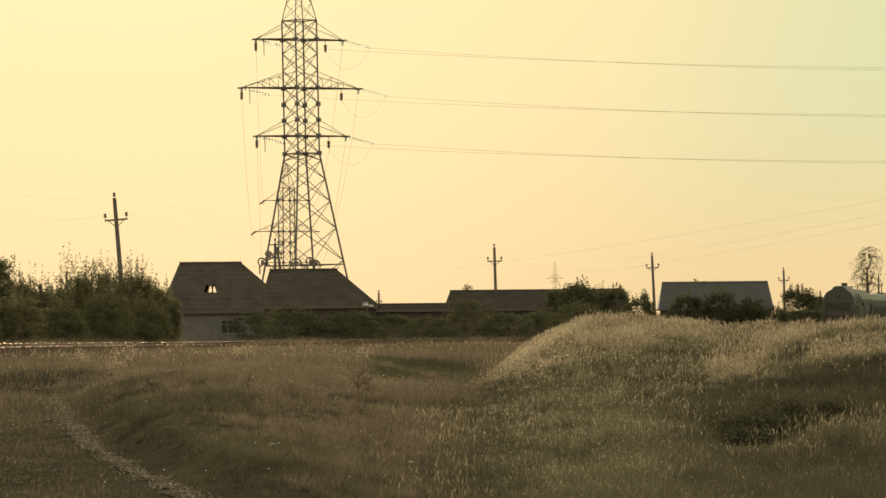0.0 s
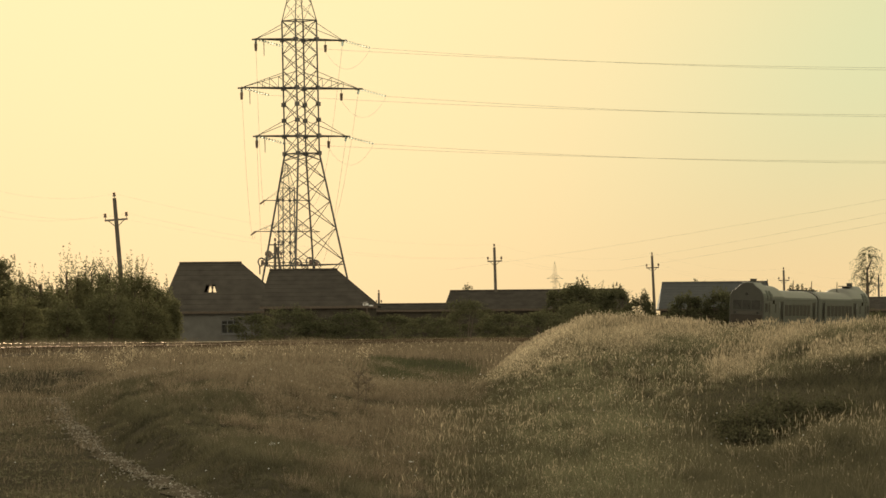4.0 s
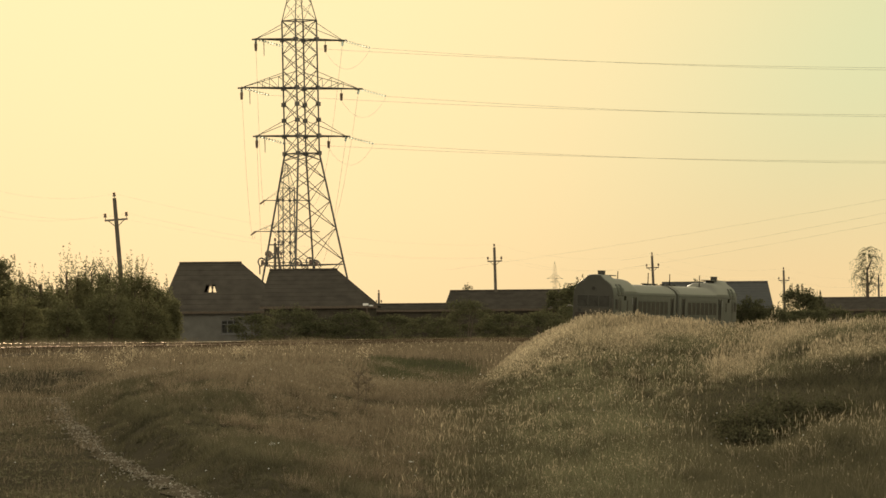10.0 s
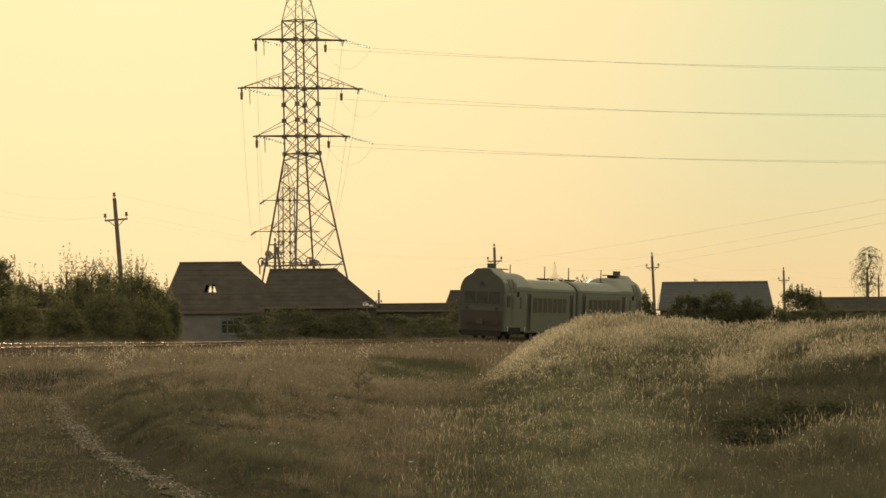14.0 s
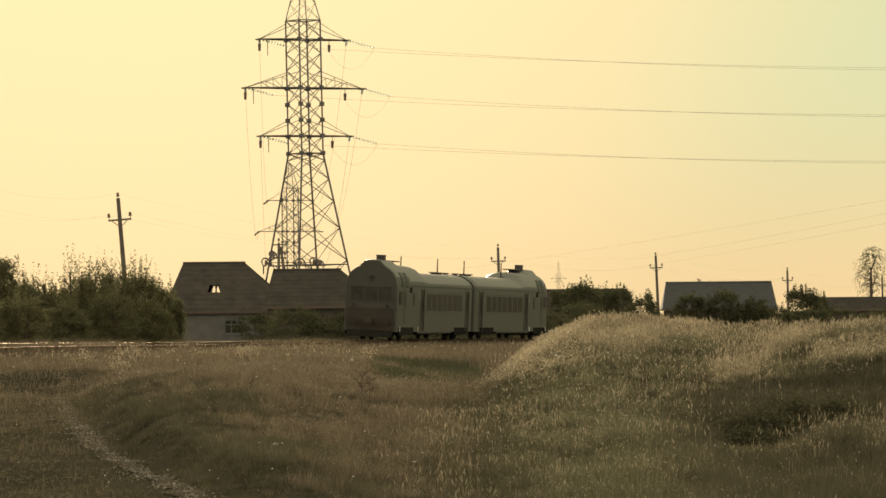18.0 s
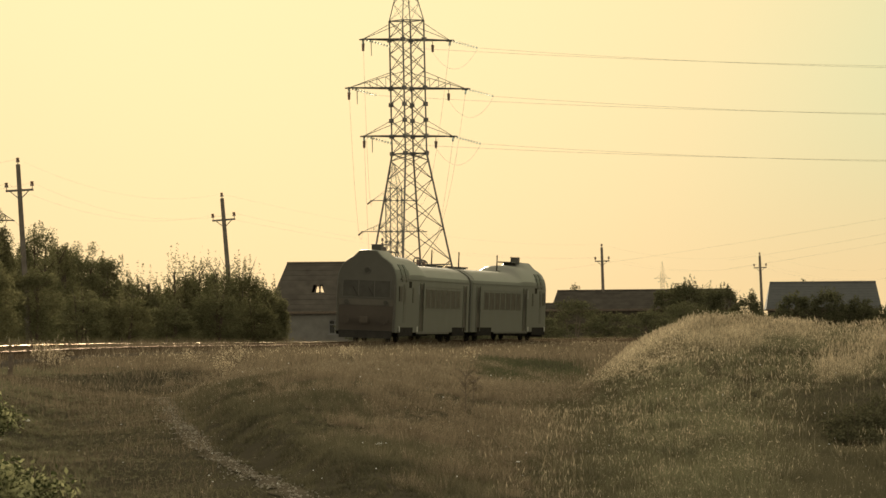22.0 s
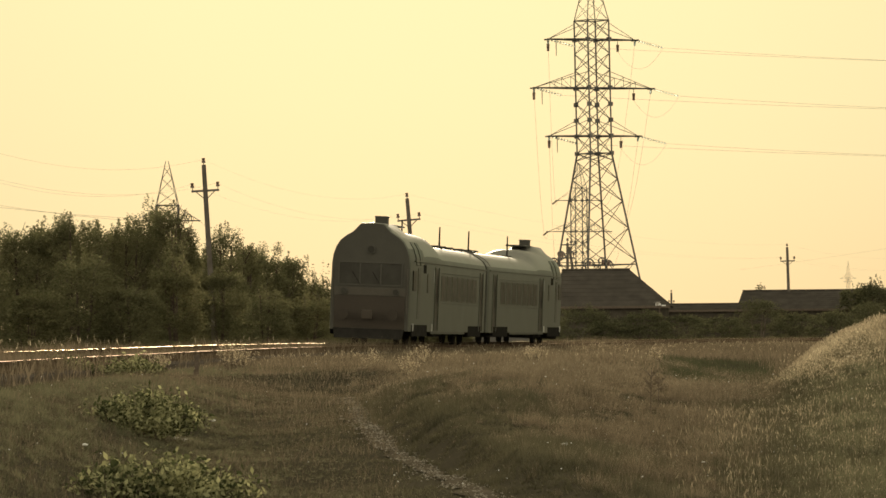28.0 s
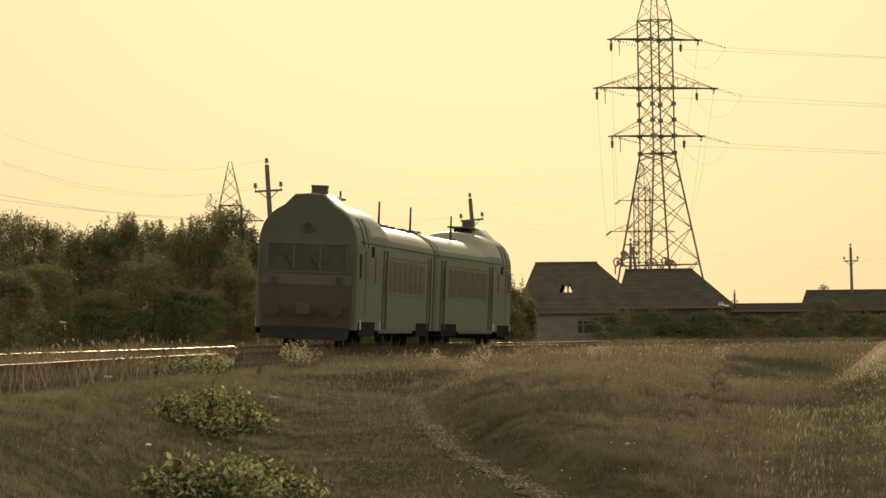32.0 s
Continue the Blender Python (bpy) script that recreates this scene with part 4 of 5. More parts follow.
        c = np.stack([np.cos(a)[:, None] * r + rng.normal(size=(ns, m)) * .04, np.sin(a)[:, None] * r + rng.normal(size=(ns, m)) * .04,
                      z0[:, None] + .05 * height * np.sin(f * 2.6) - ln[:, None] * f ** 1.7], -1).reshape(-1, 3)
        droop = 1.6
    c = c[c[:, 2] > .02]
    v, f = leaf_quads(c, leaf, rng, droop, .42 if kind != "willow" else .3)
    crown = sheet("crown", v, f, material or LEAF_DARK, t)
    return t


def build_woods():
    # the thicket behind the line: bearing and top of each tree, growing from the far left
    k = 0
    for x, y, h, w in THICKET:
        h *= 1.07 if x < -25 else 1.1
        k += 1
        build_tree(x, y, h, w * (1.3 if x < -25 else 1.08), 100 + k, int(4600 + 1600 * h), .115, 1.75 if x > -22.5 and h > 2.6 else .85, material=(LEAF_DARK, LEAF_OLIVE, LEAF_DARK)[k % 3], label="dense leafy thicket tree behind the railway", group="thicket trees", base=.02)
    for x, y, h, w, kd, n, lf, mt, lb in VILLAGE_TREES:
        k += 1
        build_tree(x, y, h * (1.06 - .12 * (k % 3)) if lb == HL else h, w * (1.45 if lb == HL else 1), 300 + k, n * (2 if kd == "thicket" else 1), lf, 1.0, kd, mt, label=lb, group="village trees", base=.02 if kd == "thicket" else .3)


THICKET = [(-37.04, 215, 5.89 + .5, 3.2), (-34.45, 208, 5.51 + .5, 3.0), (-34.01, 214, 6.08 + .5, 3.0), (-31.47, 206, 5.53 + .5, 2.8),
           (-31.67, 216, 5.39 + .5, 3.0), (-29.34, 208, 5.05 + .5, 2.7), (-28.99, 214, 5.56 + .5, 2.8), (-27.09, 208, 5.58 + .5, 2.6),
           (-27.09, 216, 5.40 + .5, 2.5), (-25.40, 210, 5.55 + .5, 2.5), (-24.88, 214, 5.81 + .5, 2.6), (-23.48, 210, 5.79 + .5, 2.4),
           (-24.25, 222, 5.26 + .5, 1.8), (-25.91, 246, 4.70 + .5, 2.4), (-24.65, 243, 5.67 + .5, 2.5), (-24.33, 250, 4.98 + .5, 2.2),
           (-23.68, 256, 4.63 + .5, 2.4), (-22.80, 258, 4.37 + .5, 2.2), (-22.10, 262, 3.95 + .5, 2.1), (-20.95, 260, 3.68 + .5, 2.0),
           (-20.54, 266, 3.46 + .5, 2.0), (-19.27, 262, 4.48 + .5, 2.2), (-18.37, 266, 4.45 + .5, 2.3), (-17.12, 264, 4.29 + .5, 2.1),
           (-16.27, 268, 4.49 + .5, 2.0), (-15.43, 270, 3.58 + .5, 1.9), (-15.03, 276, 3.10 + .5, 1.5),
           (-28.29, 172, 3.15 + .5, 2.0), (-26.32, 168, 2.79 + .5, 1.7), (-28.50, 190, 3.28 + .5, 2.4), (-26.87, 192, 2.23 + .5, 2.6),
           (-25.20, 194, 3.68 + .5, 2.6), (-23.25, 194, 2.37 + .5, 2.6), (-21.96, 198, 3.72 + .5, 2.4), (-22.64, 222, 3.32 + .5, 2.6),
           (-21.96, 236, 2.78 + .5, 2.6), (-20.36, 242, 2.75 + .5, 2.4), (-18.80, 250, 2.25 + .5, 2.5), (-16.84, 254, 3.06 + .5, 2.5), (-15.03, 258, 2.22 + .5, 2.2)]
VL = "bushy tree before the village houses"
HL = "low overgrown hedge shrub before the houses"
VILLAGE_TREES = [(-24.6, 262, 6.0 + .5, 3.8, "airy", 15000, .1, LEAF_OLIVE, "sparse airy tree with visible branches"),
                 (2.41, 470, 5.78 + .5, 2.2, "airy", 900, .2, LEAF_SHADE, VL), (8.44, 470, 5.15 + .5, 2.4, "airy", 900, .2, LEAF_SHADE, VL),
                 (11.76, 425, 5.11 + .5, 4.4, "thicket", 5200, .2, LEAF_SHADE, VL), (14.7, 428, 4.75 + .5, 3.4, "thicket", 2600, .2, LEAF_SHADE, VL),
                 (16.9, 432, 4.2 + .5, 2.8, "thicket", 2200, .2, LEAF_SHADE, VL), (24.68, 485, 5.93 + .5, 3.0, "airy", 1400, .2, LEAF_SHADE, VL),
                 (22.22, 462, 4.27 + .5, 3.8, "thicket", 3400, .2, LEAF_SHADE, VL), (25.42, 464, 4.68 + .5, 4.4, "thicket", 4200, .2, LEAF_SHADE, VL),
                 (28.33, 465, 3.99 + .5, 3.4, "thicket", 2800, .2, LEAF_SHADE, VL), (35.15, 500, 5.24 + .5, 4.7, "thicket", 6500, .2, LEAF_SHADE, VL),
                 (37.42, 505, 4.59 + .5, 1.6, "thicket", 1200, .2, LEAF_SHADE, VL), (46.99, 560, 9.77 + .5, 3.9, "willow", 2400, .15, LEAF_SHADE, "sparse weeping tree with hanging leaves"),
                 (-13.42, 360, 2.08 + .5, 2.6, "thicket", 2200, .16, LEAF_SHADE, HL), (-10.53, 352, 2.76 + .5, 3.2, "thicket", 2200, .16, LEAF_SHADE, HL),
                 (-8.75, 350, 1.95 + .5, 3.0, "thicket", 2400, .16, LEAF_SHADE, HL), (-6.44, 352, 2.05 + .5, 3.0, "thicket", 2400, .16, LEAF_SHADE, HL),
                 (-3.90, 372, 2.22 + .5, 3.2, "thicket", 2400, .16, LEAF_SHADE, HL), (-1.01, 376, 2.34 + .5, 3.2, "thicket", 2400, .16, LEAF_SHADE, HL),
                 (1.76, 384, 3.09 + .5, 3.2, "thicket", 2600, .17, LEAF_SHADE, HL), (4.59, 388, 2.36 + .5, 3.4, "thicket", 2400, .17, LEAF_SHADE, HL),
                 (7.52, 394, 2.94 + .5, 3.4, "thicket", 2600, .17, LEAF_SHADE, HL), (10.59, 402, 2.83 + .5, 3.4, "thicket", 2600, .17, LEAF_SHADE, HL),
                 (14.07, 412, 2.64 + .5, 3.4, "thicket", 2400, .17, LEAF_SHADE, HL), (17.64, 426, 2.89 + .5, 2.8, "thicket", 2000, .17, LEAF_SHADE, HL),
                 (30.19, 468, 2.80 + .5, 3.4, "thicket", 3200, .2, LEAF_SHADE, HL), (33.76, 472, 3.00 + .5, 3.6, "thicket", 3400, .2, LEAF_SHADE, HL),
                 (31.94, 470, 2.95 + .5, 3.2, "thicket", 3200, .2, LEAF_SHADE, HL), (38.28, 500, 2.98 + .5, 3.6, "thicket", 1800, .2, LEAF_SHADE, HL),
                 (42.89, 505, 2.80 + .5, 3.6, "thicket", 1800, .2, LEAF_SHADE, HL), (10.12, 430, 4.51 + .5, 3.4, "thicket", 2600, .2, LEAF_SHADE, VL), (13.48, 430, 4.73 + .5, 3.4, "thicket", 2600, .2, LEAF_SHADE, VL)]
build_woods()
for n, (bx, by, bh, bw) in enumerate(THICKET[:26]):
    nx, ny, nh, nw = THICKET[n + 1]
    build_tree((bx + nx) / 2 * 1.03, (by + ny) / 2 * 1.03, min(bh, nh) * .93, (bw + nw) * .6, 700 + n, 5200, .15, 1.6 if bx > -22.5 else .85, material=LEAF_DARK, label="dense leafy thicket tree behind the railway", group="thicket trees", base=.02)


# ---------- grass ----------
def patchy(x, y, f=1.0):
    return .5 + .5 * (np.sin(x * 1.7 * f + np.sin(y * .37 * f) * 2) * np.sin(y * .43 * f + x * .6 * f + 1.3) * .6 + np.sin(x * 4.1 * f - y * .9 * f) * .4)


def blades(name, x, y, tall, wide, rng, material, lean=.25, heads=0.0, head_mat=None, label="", category="grass"):
    """Blades as slim triangles on the ground; a share of them carry a seed head."""
    n = len(x)
    z = ground_at(x, y) - .01
    a = rng.uniform(0, 6.28, n)
    h = tall * rng.uniform(.5, 1.2, n)
    lx, ly = rng.normal(size=n) * lean * h, rng.normal(size=n) * lean * h
    wide = np.broadcast_to(wide, (n,))
    w = wide * rng.uniform(.6, 1.4, n)
    base = np.stack([x, y, z], 1)
    sd = np.stack([np.cos(a), np.sin(a), np.zeros(n)], 1) * w[:, None] * .5
    tip = base + np.stack([lx, ly, h], 1)
    v = np.stack([base - sd, base + sd, tip], 1).reshape(-1, 3)
    g = tagged(sheet(name, v, np.arange(3 * n).reshape(n, 3), material), label, category, kind="stuff")
    k = rng.uniform(size=n) < heads
    if k.any():
        tp, m = tip[k], int(k.sum())
        hl = (h[k] * rng.uniform(.16, .36, m))[:, None]
        up = np.stack([lx[k], ly[k], h[k]], 1) / h[k][:, None]
        s2 = sd[k] / (w[k][:, None] * .5) * (wide[k] * rng.uniform(.2, .42, m))[:, None]
        v = np.stack([tp - up * hl * .5, tp + s2, tp + up * hl * .5, tp - s2], 1).reshape(-1, 3)
        sheet("seed_head_mass", v, np.arange(4 * m).reshape(m, 4), head_mat or STRAW_PALE, g)["kind"] = "stuff"
    return g


def tufted(x, y, seed):
    """Three scales of patches: stretches, clumps and tufts, from 0 to 1."""
    return np.clip((.45 * value_noise(x, y, 1.9, 7, seed) + .42 * value_noise(x, y, .7, 2.6, seed + 1) + .2 * value_noise(x, y, .3, .9, seed + 2) - .28) / .5, 0, 1)


def scatter(rng, n, d0, d1, u0, u1, power=1.0):
    """Places by distance and bearing (hundredths), evenly over the ground or crowded to the near end."""
    q = rng.uniform(0, 1, n)
    d = (d0 ** (2 * power) + q * (d1 ** (2 * power) - d0 ** (2 * power))) ** (.5 / power)
    u = rng.uniform(u0, u1, n)
    return u / 100 * d, d


def path_gap(x, y):
    """How far a place lies from the trodden path's middle."""
    px = np.interp(y, PATH_Y, PATH_X)
    return np.abs(x - px)


def tufts(name, x, y, size, count, rng, material, wide=.008, fuzz=1.0, fuzz_size=.016, head_mat=None, label=""):
    """Grass in tufts: blades that fan out from each centre, with small ragged seed fluff about their tips."""
    n = len(x)
    size = np.broadcast_to(size, (n,)) * rng.uniform(.7, 1.25, n)
    k = np.repeat(np.arange(n), count)
    m = len(k)
    ox, oy = rng.normal(size=m), rng.normal(size=m)
    s = size[k]
    bx, by = x[k] + ox * s * .3, y[k] + oy * s * .4
    bz = ground_at(bx, by) - .01
    h = s * rng.uniform(.45, 1.15, m) * (1 - .12 * np.minimum(ox * ox + oy * oy, 5))
    tip = np.stack([bx + (ox * .22 + rng.normal(size=m) * .22) * s, by + (oy * .22 + rng.normal(size=m) * .22) * s, bz + h], 1)
    a = rng.uniform(0, 6.28, m)
    sd = np.stack([np.cos(a), np.sin(a), np.zeros(m)], 1) * (wide * np.clip(by / 80, .5, 1) * rng.uniform(.3, .7, m))[:, None]
    base = np.stack([bx, by, bz], 1)
    v = np.stack([base - sd, base + sd, tip], 1).reshape(-1, 3)
    g = tagged(sheet(name, v, np.arange(3 * m).reshape(m, 3), material), label, "grass", kind="stuff")
    q = np.flatnonzero(rng.uniform(size=m) < np.minimum(1, np.broadcast_to(fuzz, (n,))[k]))
    f = rng.uniform(.72, 1.06, len(q))[:, None]
    c = base[q] + (tip[q] - base[q]) * f + rng.normal(size=(len(q), 3)) * .008
    v, fc = leaf_quads(c, fuzz_size * 2.1 * np.clip(c[:, 1] / 85, .5, 1.1), rng, -1.9, .19)
    sheet("seed_head_mass", v, fc, head_mat or STRAW_PALE, g)["kind"] = "stuff"
    return g


# mask of the ditch's far side, where darker grass paints the shade
def ditch_shade(x, y):
    return np.exp(-((x / y * 100 + .4) / 1.5) ** 2) * smooth01((y - 94) / 8) * (1 - smooth01((y - 160) / 30))


def plumes(name, x, y, tall, rng, label):
    """Tall stalks, each with a slim feathery head that nods to one side."""
    n = len(x)
    z = ground_at(x, y) - .01
    h = np.broadcast_to(tall, (n,)) * rng.uniform(.7, 1.2, n)
    away = rng.uniform(0, 6.28, n)
    off = np.stack([np.cos(away), np.sin(away), np.zeros(n)], 1) * (h * rng.uniform(.02, .17, n))[:, None]
    up = np.array([0, 0, 1.0])
    base = np.stack([x, y, z], 1)
    f = rng.uniform(.66, .84, n)
    neck = base + off * .6 * f[:, None] + up * (h * f)[:, None]
    belly = base + off * .8 + up * (h * (.4 + .6 * f))[:, None]
    tip = base + off * 1.35 + up * h[:, None]
    a = rng.uniform(0, 6.28, n)
    sd = np.stack([np.cos(a), np.sin(a), np.zeros(n)], 1) * (.0032 * np.clip(y / 75, .6, 1.1))[:, None]
    v = np.stack([base - sd, base + sd, neck], 1).reshape(-1, 3)
    g = tagged(sheet(name, v, np.arange(3 * n).reshape(n, 3), STRAW), label, "grass", kind="stuff")
    vs = []
    for turn in (0, 1.57):
        w = np.stack([np.cos(a + turn), np.sin(a + turn), np.zeros(n)], 1) * (rng.uniform(.004, .0105, n) * np.clip(y / 85 - .15, .28, 1.15))[:, None]
        vs.append(np.stack([neck, belly + w, tip, belly - w], 1).reshape(-1, 3))
    v = np.concatenate(vs)
    sheet("seed_head_mass", v, np.arange(len(v)).reshape(-1, 4), PLUME, g)["kind"] = "stuff"
    return g


def mound_tones(x, y):
    """Where pale dry grass paints the backlit crest, spur, ledge and hummock, and how deep in the shaded hollow, each
    from 0 to 1.
    """
    u = x / y * 100
    ragged = .6 * (value_noise(x, y, .8, 3, 91) - .5)
    crest = smooth01((y - 77 + 14 * ragged - 9 * smooth01((u - 3.6) / 1.2)) / 8) * (1 - .85 * smooth01((u - 4.5 + ragged) / 1.0)) * smooth01((u - .2 + ragged) / 1.5)
    spur = smooth01((u - 5.0 + ragged) / .5) * (1 - smooth01((u - 7.1 + ragged) / .6)) * np.exp(-((y - 75 - 7.5 * (u - 5.4) + 6 * ragged) / 6) ** 4)
    ledge = smooth01((u - 7.2 + ragged) / .4) * (1 - smooth01((u - 8.5 + ragged) / .4)) * smooth01((y - 71) / 2) * (1 - smooth01((y - 76) / 3))
    far = .16 * smooth01((u - 7.0) / 1.0) * smooth01((y - 86) / 8)
    hummock = .16 * smooth01((u - 6.3 + ragged) / .6) * smooth01((y - 45) / 2.5) * (1 - smooth01((y - 53) / 3))
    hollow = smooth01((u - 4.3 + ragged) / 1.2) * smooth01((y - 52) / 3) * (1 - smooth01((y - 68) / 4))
    return np.clip(np.maximum.reduce([crest, spur, ledge, far, hummock]) * (1 - hollow), 0, 1), hollow


def build_grass():
    rng = np.random.default_rng(7)
    share = lambda n: rng.uniform(size=n)
    edge = lambda u: smooth01((u + 1.2) / 2.4)
    # the mound: a dark underlayer, green-grey tufts in its hollows, pale dry tufts that paint its backlit crest and
    # spur
    x, y = scatter(rng, 330000, 37, 118, -1.4, 9.8, .75)
    keep = share(len(x)) < edge(x / y * 100)
    x, y = x[keep], y[keep]
    blades("mound_undergrowth", x, y, .05 + .1 * tufted(x, y, 3), .012, rng, UNDER, .7, 0, None, "dark dense undergrowth of the mound")
    x, y = scatter(rng, 22000, 37, 118, -1.4, 9.8, .75)
    u, t = x / y * 100, tufted(x, y, 3)
    dry, hollow = mound_tones(x, y)
    low = .3 + .7 * smooth01((u - .2) / 2.6)
    like = np.clip(.25 + .6 * t * t + .3 * dry * t - .5 * hollow, .03, 1)
    keep = share(len(x)) < like * edge(u)
    d = keep & (share(len(x)) < .1 + .9 * dry)
    tufts("dry_mound_grass", x[d], y[d], (.14 + .1 * t[d] + .1 * dry[d] * t[d]) * low[d], 34, rng, STRAW, .008, .25 + .45 * dry[d] * t[d], .023, STRAW_PALE, "dry straw-coloured grass tufts with pale seed fluff")
    # tufts below the spur take a dark colour to paint the hollow's shade
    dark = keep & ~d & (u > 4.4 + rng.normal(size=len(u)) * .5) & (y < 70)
    tufts("dark_hollow_grass", x[dark], y[dark], .12 + .16 * t[dark], 36, rng, UNDER, .008, .012, .02, FLUFF_DULL, "matted grass darkened for shade in the hollow under the spur")
    brown = keep & ~d & ~dark & (u > 4.8 + rng.normal(size=len(u)) * .4) & (share(len(x)) < .65)
    tufts("brown_crest_grass", x[brown], y[brown], .12 + .15 * t[brown], 36, rng, UNDER, .008, .03, .02, FLUFF_DULL, "dull brown grass on the low end of the mound")
    g = keep & ~d & ~dark & ~brown
    tufts("green_mound_grass", x[g], y[g], (.13 + .15 * t[g]) * low[g], 36, rng, GREENGRASS, .008, .03 + .06 * t[g], .02, STRAW_PALE, "grey-green grass tufts in the hollows of the mound")
    # feathery plumes: thick on the crest, the spur and the hummock, scattered elsewhere
    x, y = scatter(rng, 110000, 40, 118, .1, 9.9, .9)
    u = x / y * 100
    dry, hollow = mound_tones(x, y)
    t = np.clip(1.5 * value_noise(x, y, .5, 1.6, 95) * value_noise(x, y, 1.6, 5, 96) + .25 * value_noise(x, y, .2, .6, 97), 0, 1)
    foot = smooth01((4.2 - u) / 2) * smooth01((62 - y) / 10)
    keep = share(len(x)) < np.clip(1.25 * t ** 1.7 * ((.03 + .09 * smooth01((y - 52) / 16)) + 1.0 * dry + .03 * foot) * (1 - .8 * hollow), 0, 1)
    x, y, t, u, dry = x[keep], y[keep], t[keep], u[keep], dry[keep]
    plumes("feathery_plume_grass", x, y, (.12 + .24 * t) * (.55 + .45 * smooth01((u - .3) / 2.4)), rng, "feathery pale plumes of tall dry grass")
    # tall seeding stalks at the mound's foot
    x, y = scatter(rng, 3600, 40, 66, -1.6, 3.4, .75)
    u = x / y * 100
    keep = share(len(x)) < np.exp(-((u - .6) / 1.5) ** 2) * value_noise(x, y, .5, 2.5, 98) ** 2
    plumes("seeding_stalks", x[keep], y[keep], .26, rng, "tall thin seeding stalks at the foot of the mound")
    # low matted growth that covers the soil
    x, y = scatter(rng, 260000, 36, 150, -17, 1.5, .75)
    u = x / y * 100
    lx = np.interp(y, LINE_XY[:, 1], LINE_XY[:, 0])
    road = (np.abs(y - 89) < 4.5) & (u < -6.4)
    keep = (path_gap(x, y) > .12 + .06 * rng.normal(size=len(x))) & (x > lx + 1.0) & (~road | (share(len(x)) < .35))
    x, y = x[keep], y[keep]
    blades("matted_undergrowth", x, y, .03 + .05 * tufted(x, y, 13), .015, rng, UNDER, .9, 0, None, "low matted dry growth over the soil")
    # the bank's brown grass
    x, y = scatter(rng, 17000, 38, 150, -9.6, 1.4, .75)
    u, gap, px = x / y * 100, path_gap(x, y), np.interp(y, PATH_Y, PATH_X)
    road = (np.abs(y - 89) < 5) & (u < -6.4)
    t = tufted(x, y, 13)
    # brown tufts thin out where the bank's shade is painted
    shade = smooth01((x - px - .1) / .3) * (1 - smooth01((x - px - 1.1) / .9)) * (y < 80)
    keep = (gap > np.where(x < px, .34, np.where(y > 58, .27, .15)) + .08 * rng.normal(size=len(x))) & ~road & (share(len(x)) < (.25 + .75 * t) * (1 - .8 * shade) * (1 - smooth01((u + 1.2) / 2.4)) * smooth01((u + 9.4) / 2.2) * (1 - .9 * ditch_shade(x, y)))
    x, y, t, px = x[keep], y[keep], t[keep], px[keep]
    near_path = np.where(x < px, .06 + .22 * smooth01((px - x - .6) / 2.6), .3 + .7 * smooth01((x - px - .2) / .9))
    tufts("brown_bank_grass", x, y, (.08 + .22 * t) * near_path, 44, rng, STRAW_DULL, .0075, .06 + .25 * t * t, .02, FLUFF_DULL, "dense brown withered grass on the bank")
    # low tufts in a dark colour that paints the shade of the bank by the path
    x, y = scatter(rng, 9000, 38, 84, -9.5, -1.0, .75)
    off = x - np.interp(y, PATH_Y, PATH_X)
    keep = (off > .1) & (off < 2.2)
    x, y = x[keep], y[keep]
    tufts("dark_bank_grass", x, y, .05 + .1 * tufted(x, y, 83), 30, rng, UNDER, .01, .015, .016, FLUFF_DULL, "low grass darkened for the shade of the bank beside the path")
    # the short grey-green grass of the left field
    x, y = scatter(rng, 13000, 34, 112, -18, -6.0, .75)
    u = x / y * 100
    t = .5 * value_noise(x, y, 1.1, 1.5, 33) + .5 * value_noise(x, y, .35, .5, 34)
    lx = np.interp(y, LINE_XY[:, 1], LINE_XY[:, 0])
    road = (np.abs(y - 89) < 4.5) & (u < -6.4)
    keep = (path_gap(x, y) > np.where(y > 50, .4, .28)) & (x > lx + 1.9) & ~road & (share(len(x)) < (.55 + .45 * t) * smooth01((-5.6 - u) / 2.5))
    x, y, t = x[keep], y[keep], t[keep]
    tufts("short_field_grass", x, y, (.07 + .1 * t) * (.18 + .6 * smooth01((path_gap(x, y) - .6) / 2.2)), 54, rng, GREENGRASS, .0085, .02 + .05 * t, .014, FLUFF_DULL, "short grey-green field grass in tufts")
    # the strip along the line
    for name, lo, hi, n, tl in (("trackside_grass", 1.2, 7.0, 230000, .3), ("far_side_grass", -8.0, -1.9, 110000, .42)):
        s = rng.uniform(-300, 130, n)
        o = rng.uniform(lo, hi, n)
        lx = np.interp(s, RAIL_S, LINE_XY[:, 0])
        ly = np.interp(s, RAIL_S, LINE_XY[:, 1])
        hd = np.interp(s, RAIL_S, [h for p, h in LINE])
        x, y = lx + np.cos(hd) * o, ly - np.sin(hd) * o
        t = tufted(x, y * np.where(y < 112, 2.3, .5), 53)
        keep = rng.uniform(size=n) < .3 + .7 * t
        x, y, o, t = x[keep], y[keep], o[keep], t[keep]
        blades(name, x, y, tl * (.3 + .9 * t) * (.6 + .4 * smooth01((np.abs(o) - 1.5) / 2)) * np.interp(y, [40, 90, 130], [.42, .62, 1]) * np.where((y < 180) & (o < 0), 1.5, 1), np.interp(y, [40, 90, 130], [.0042, .0075, .022]), rng, STRAW_DULL, .3, .01 + .05 * t * t, STRAW_PALE, "dry weeds and grass along the railway bank")
    # weeds between the rails
    n = 75000
    s, o = rng.uniform(-270, 60, n), rng.normal(size=n) * .75
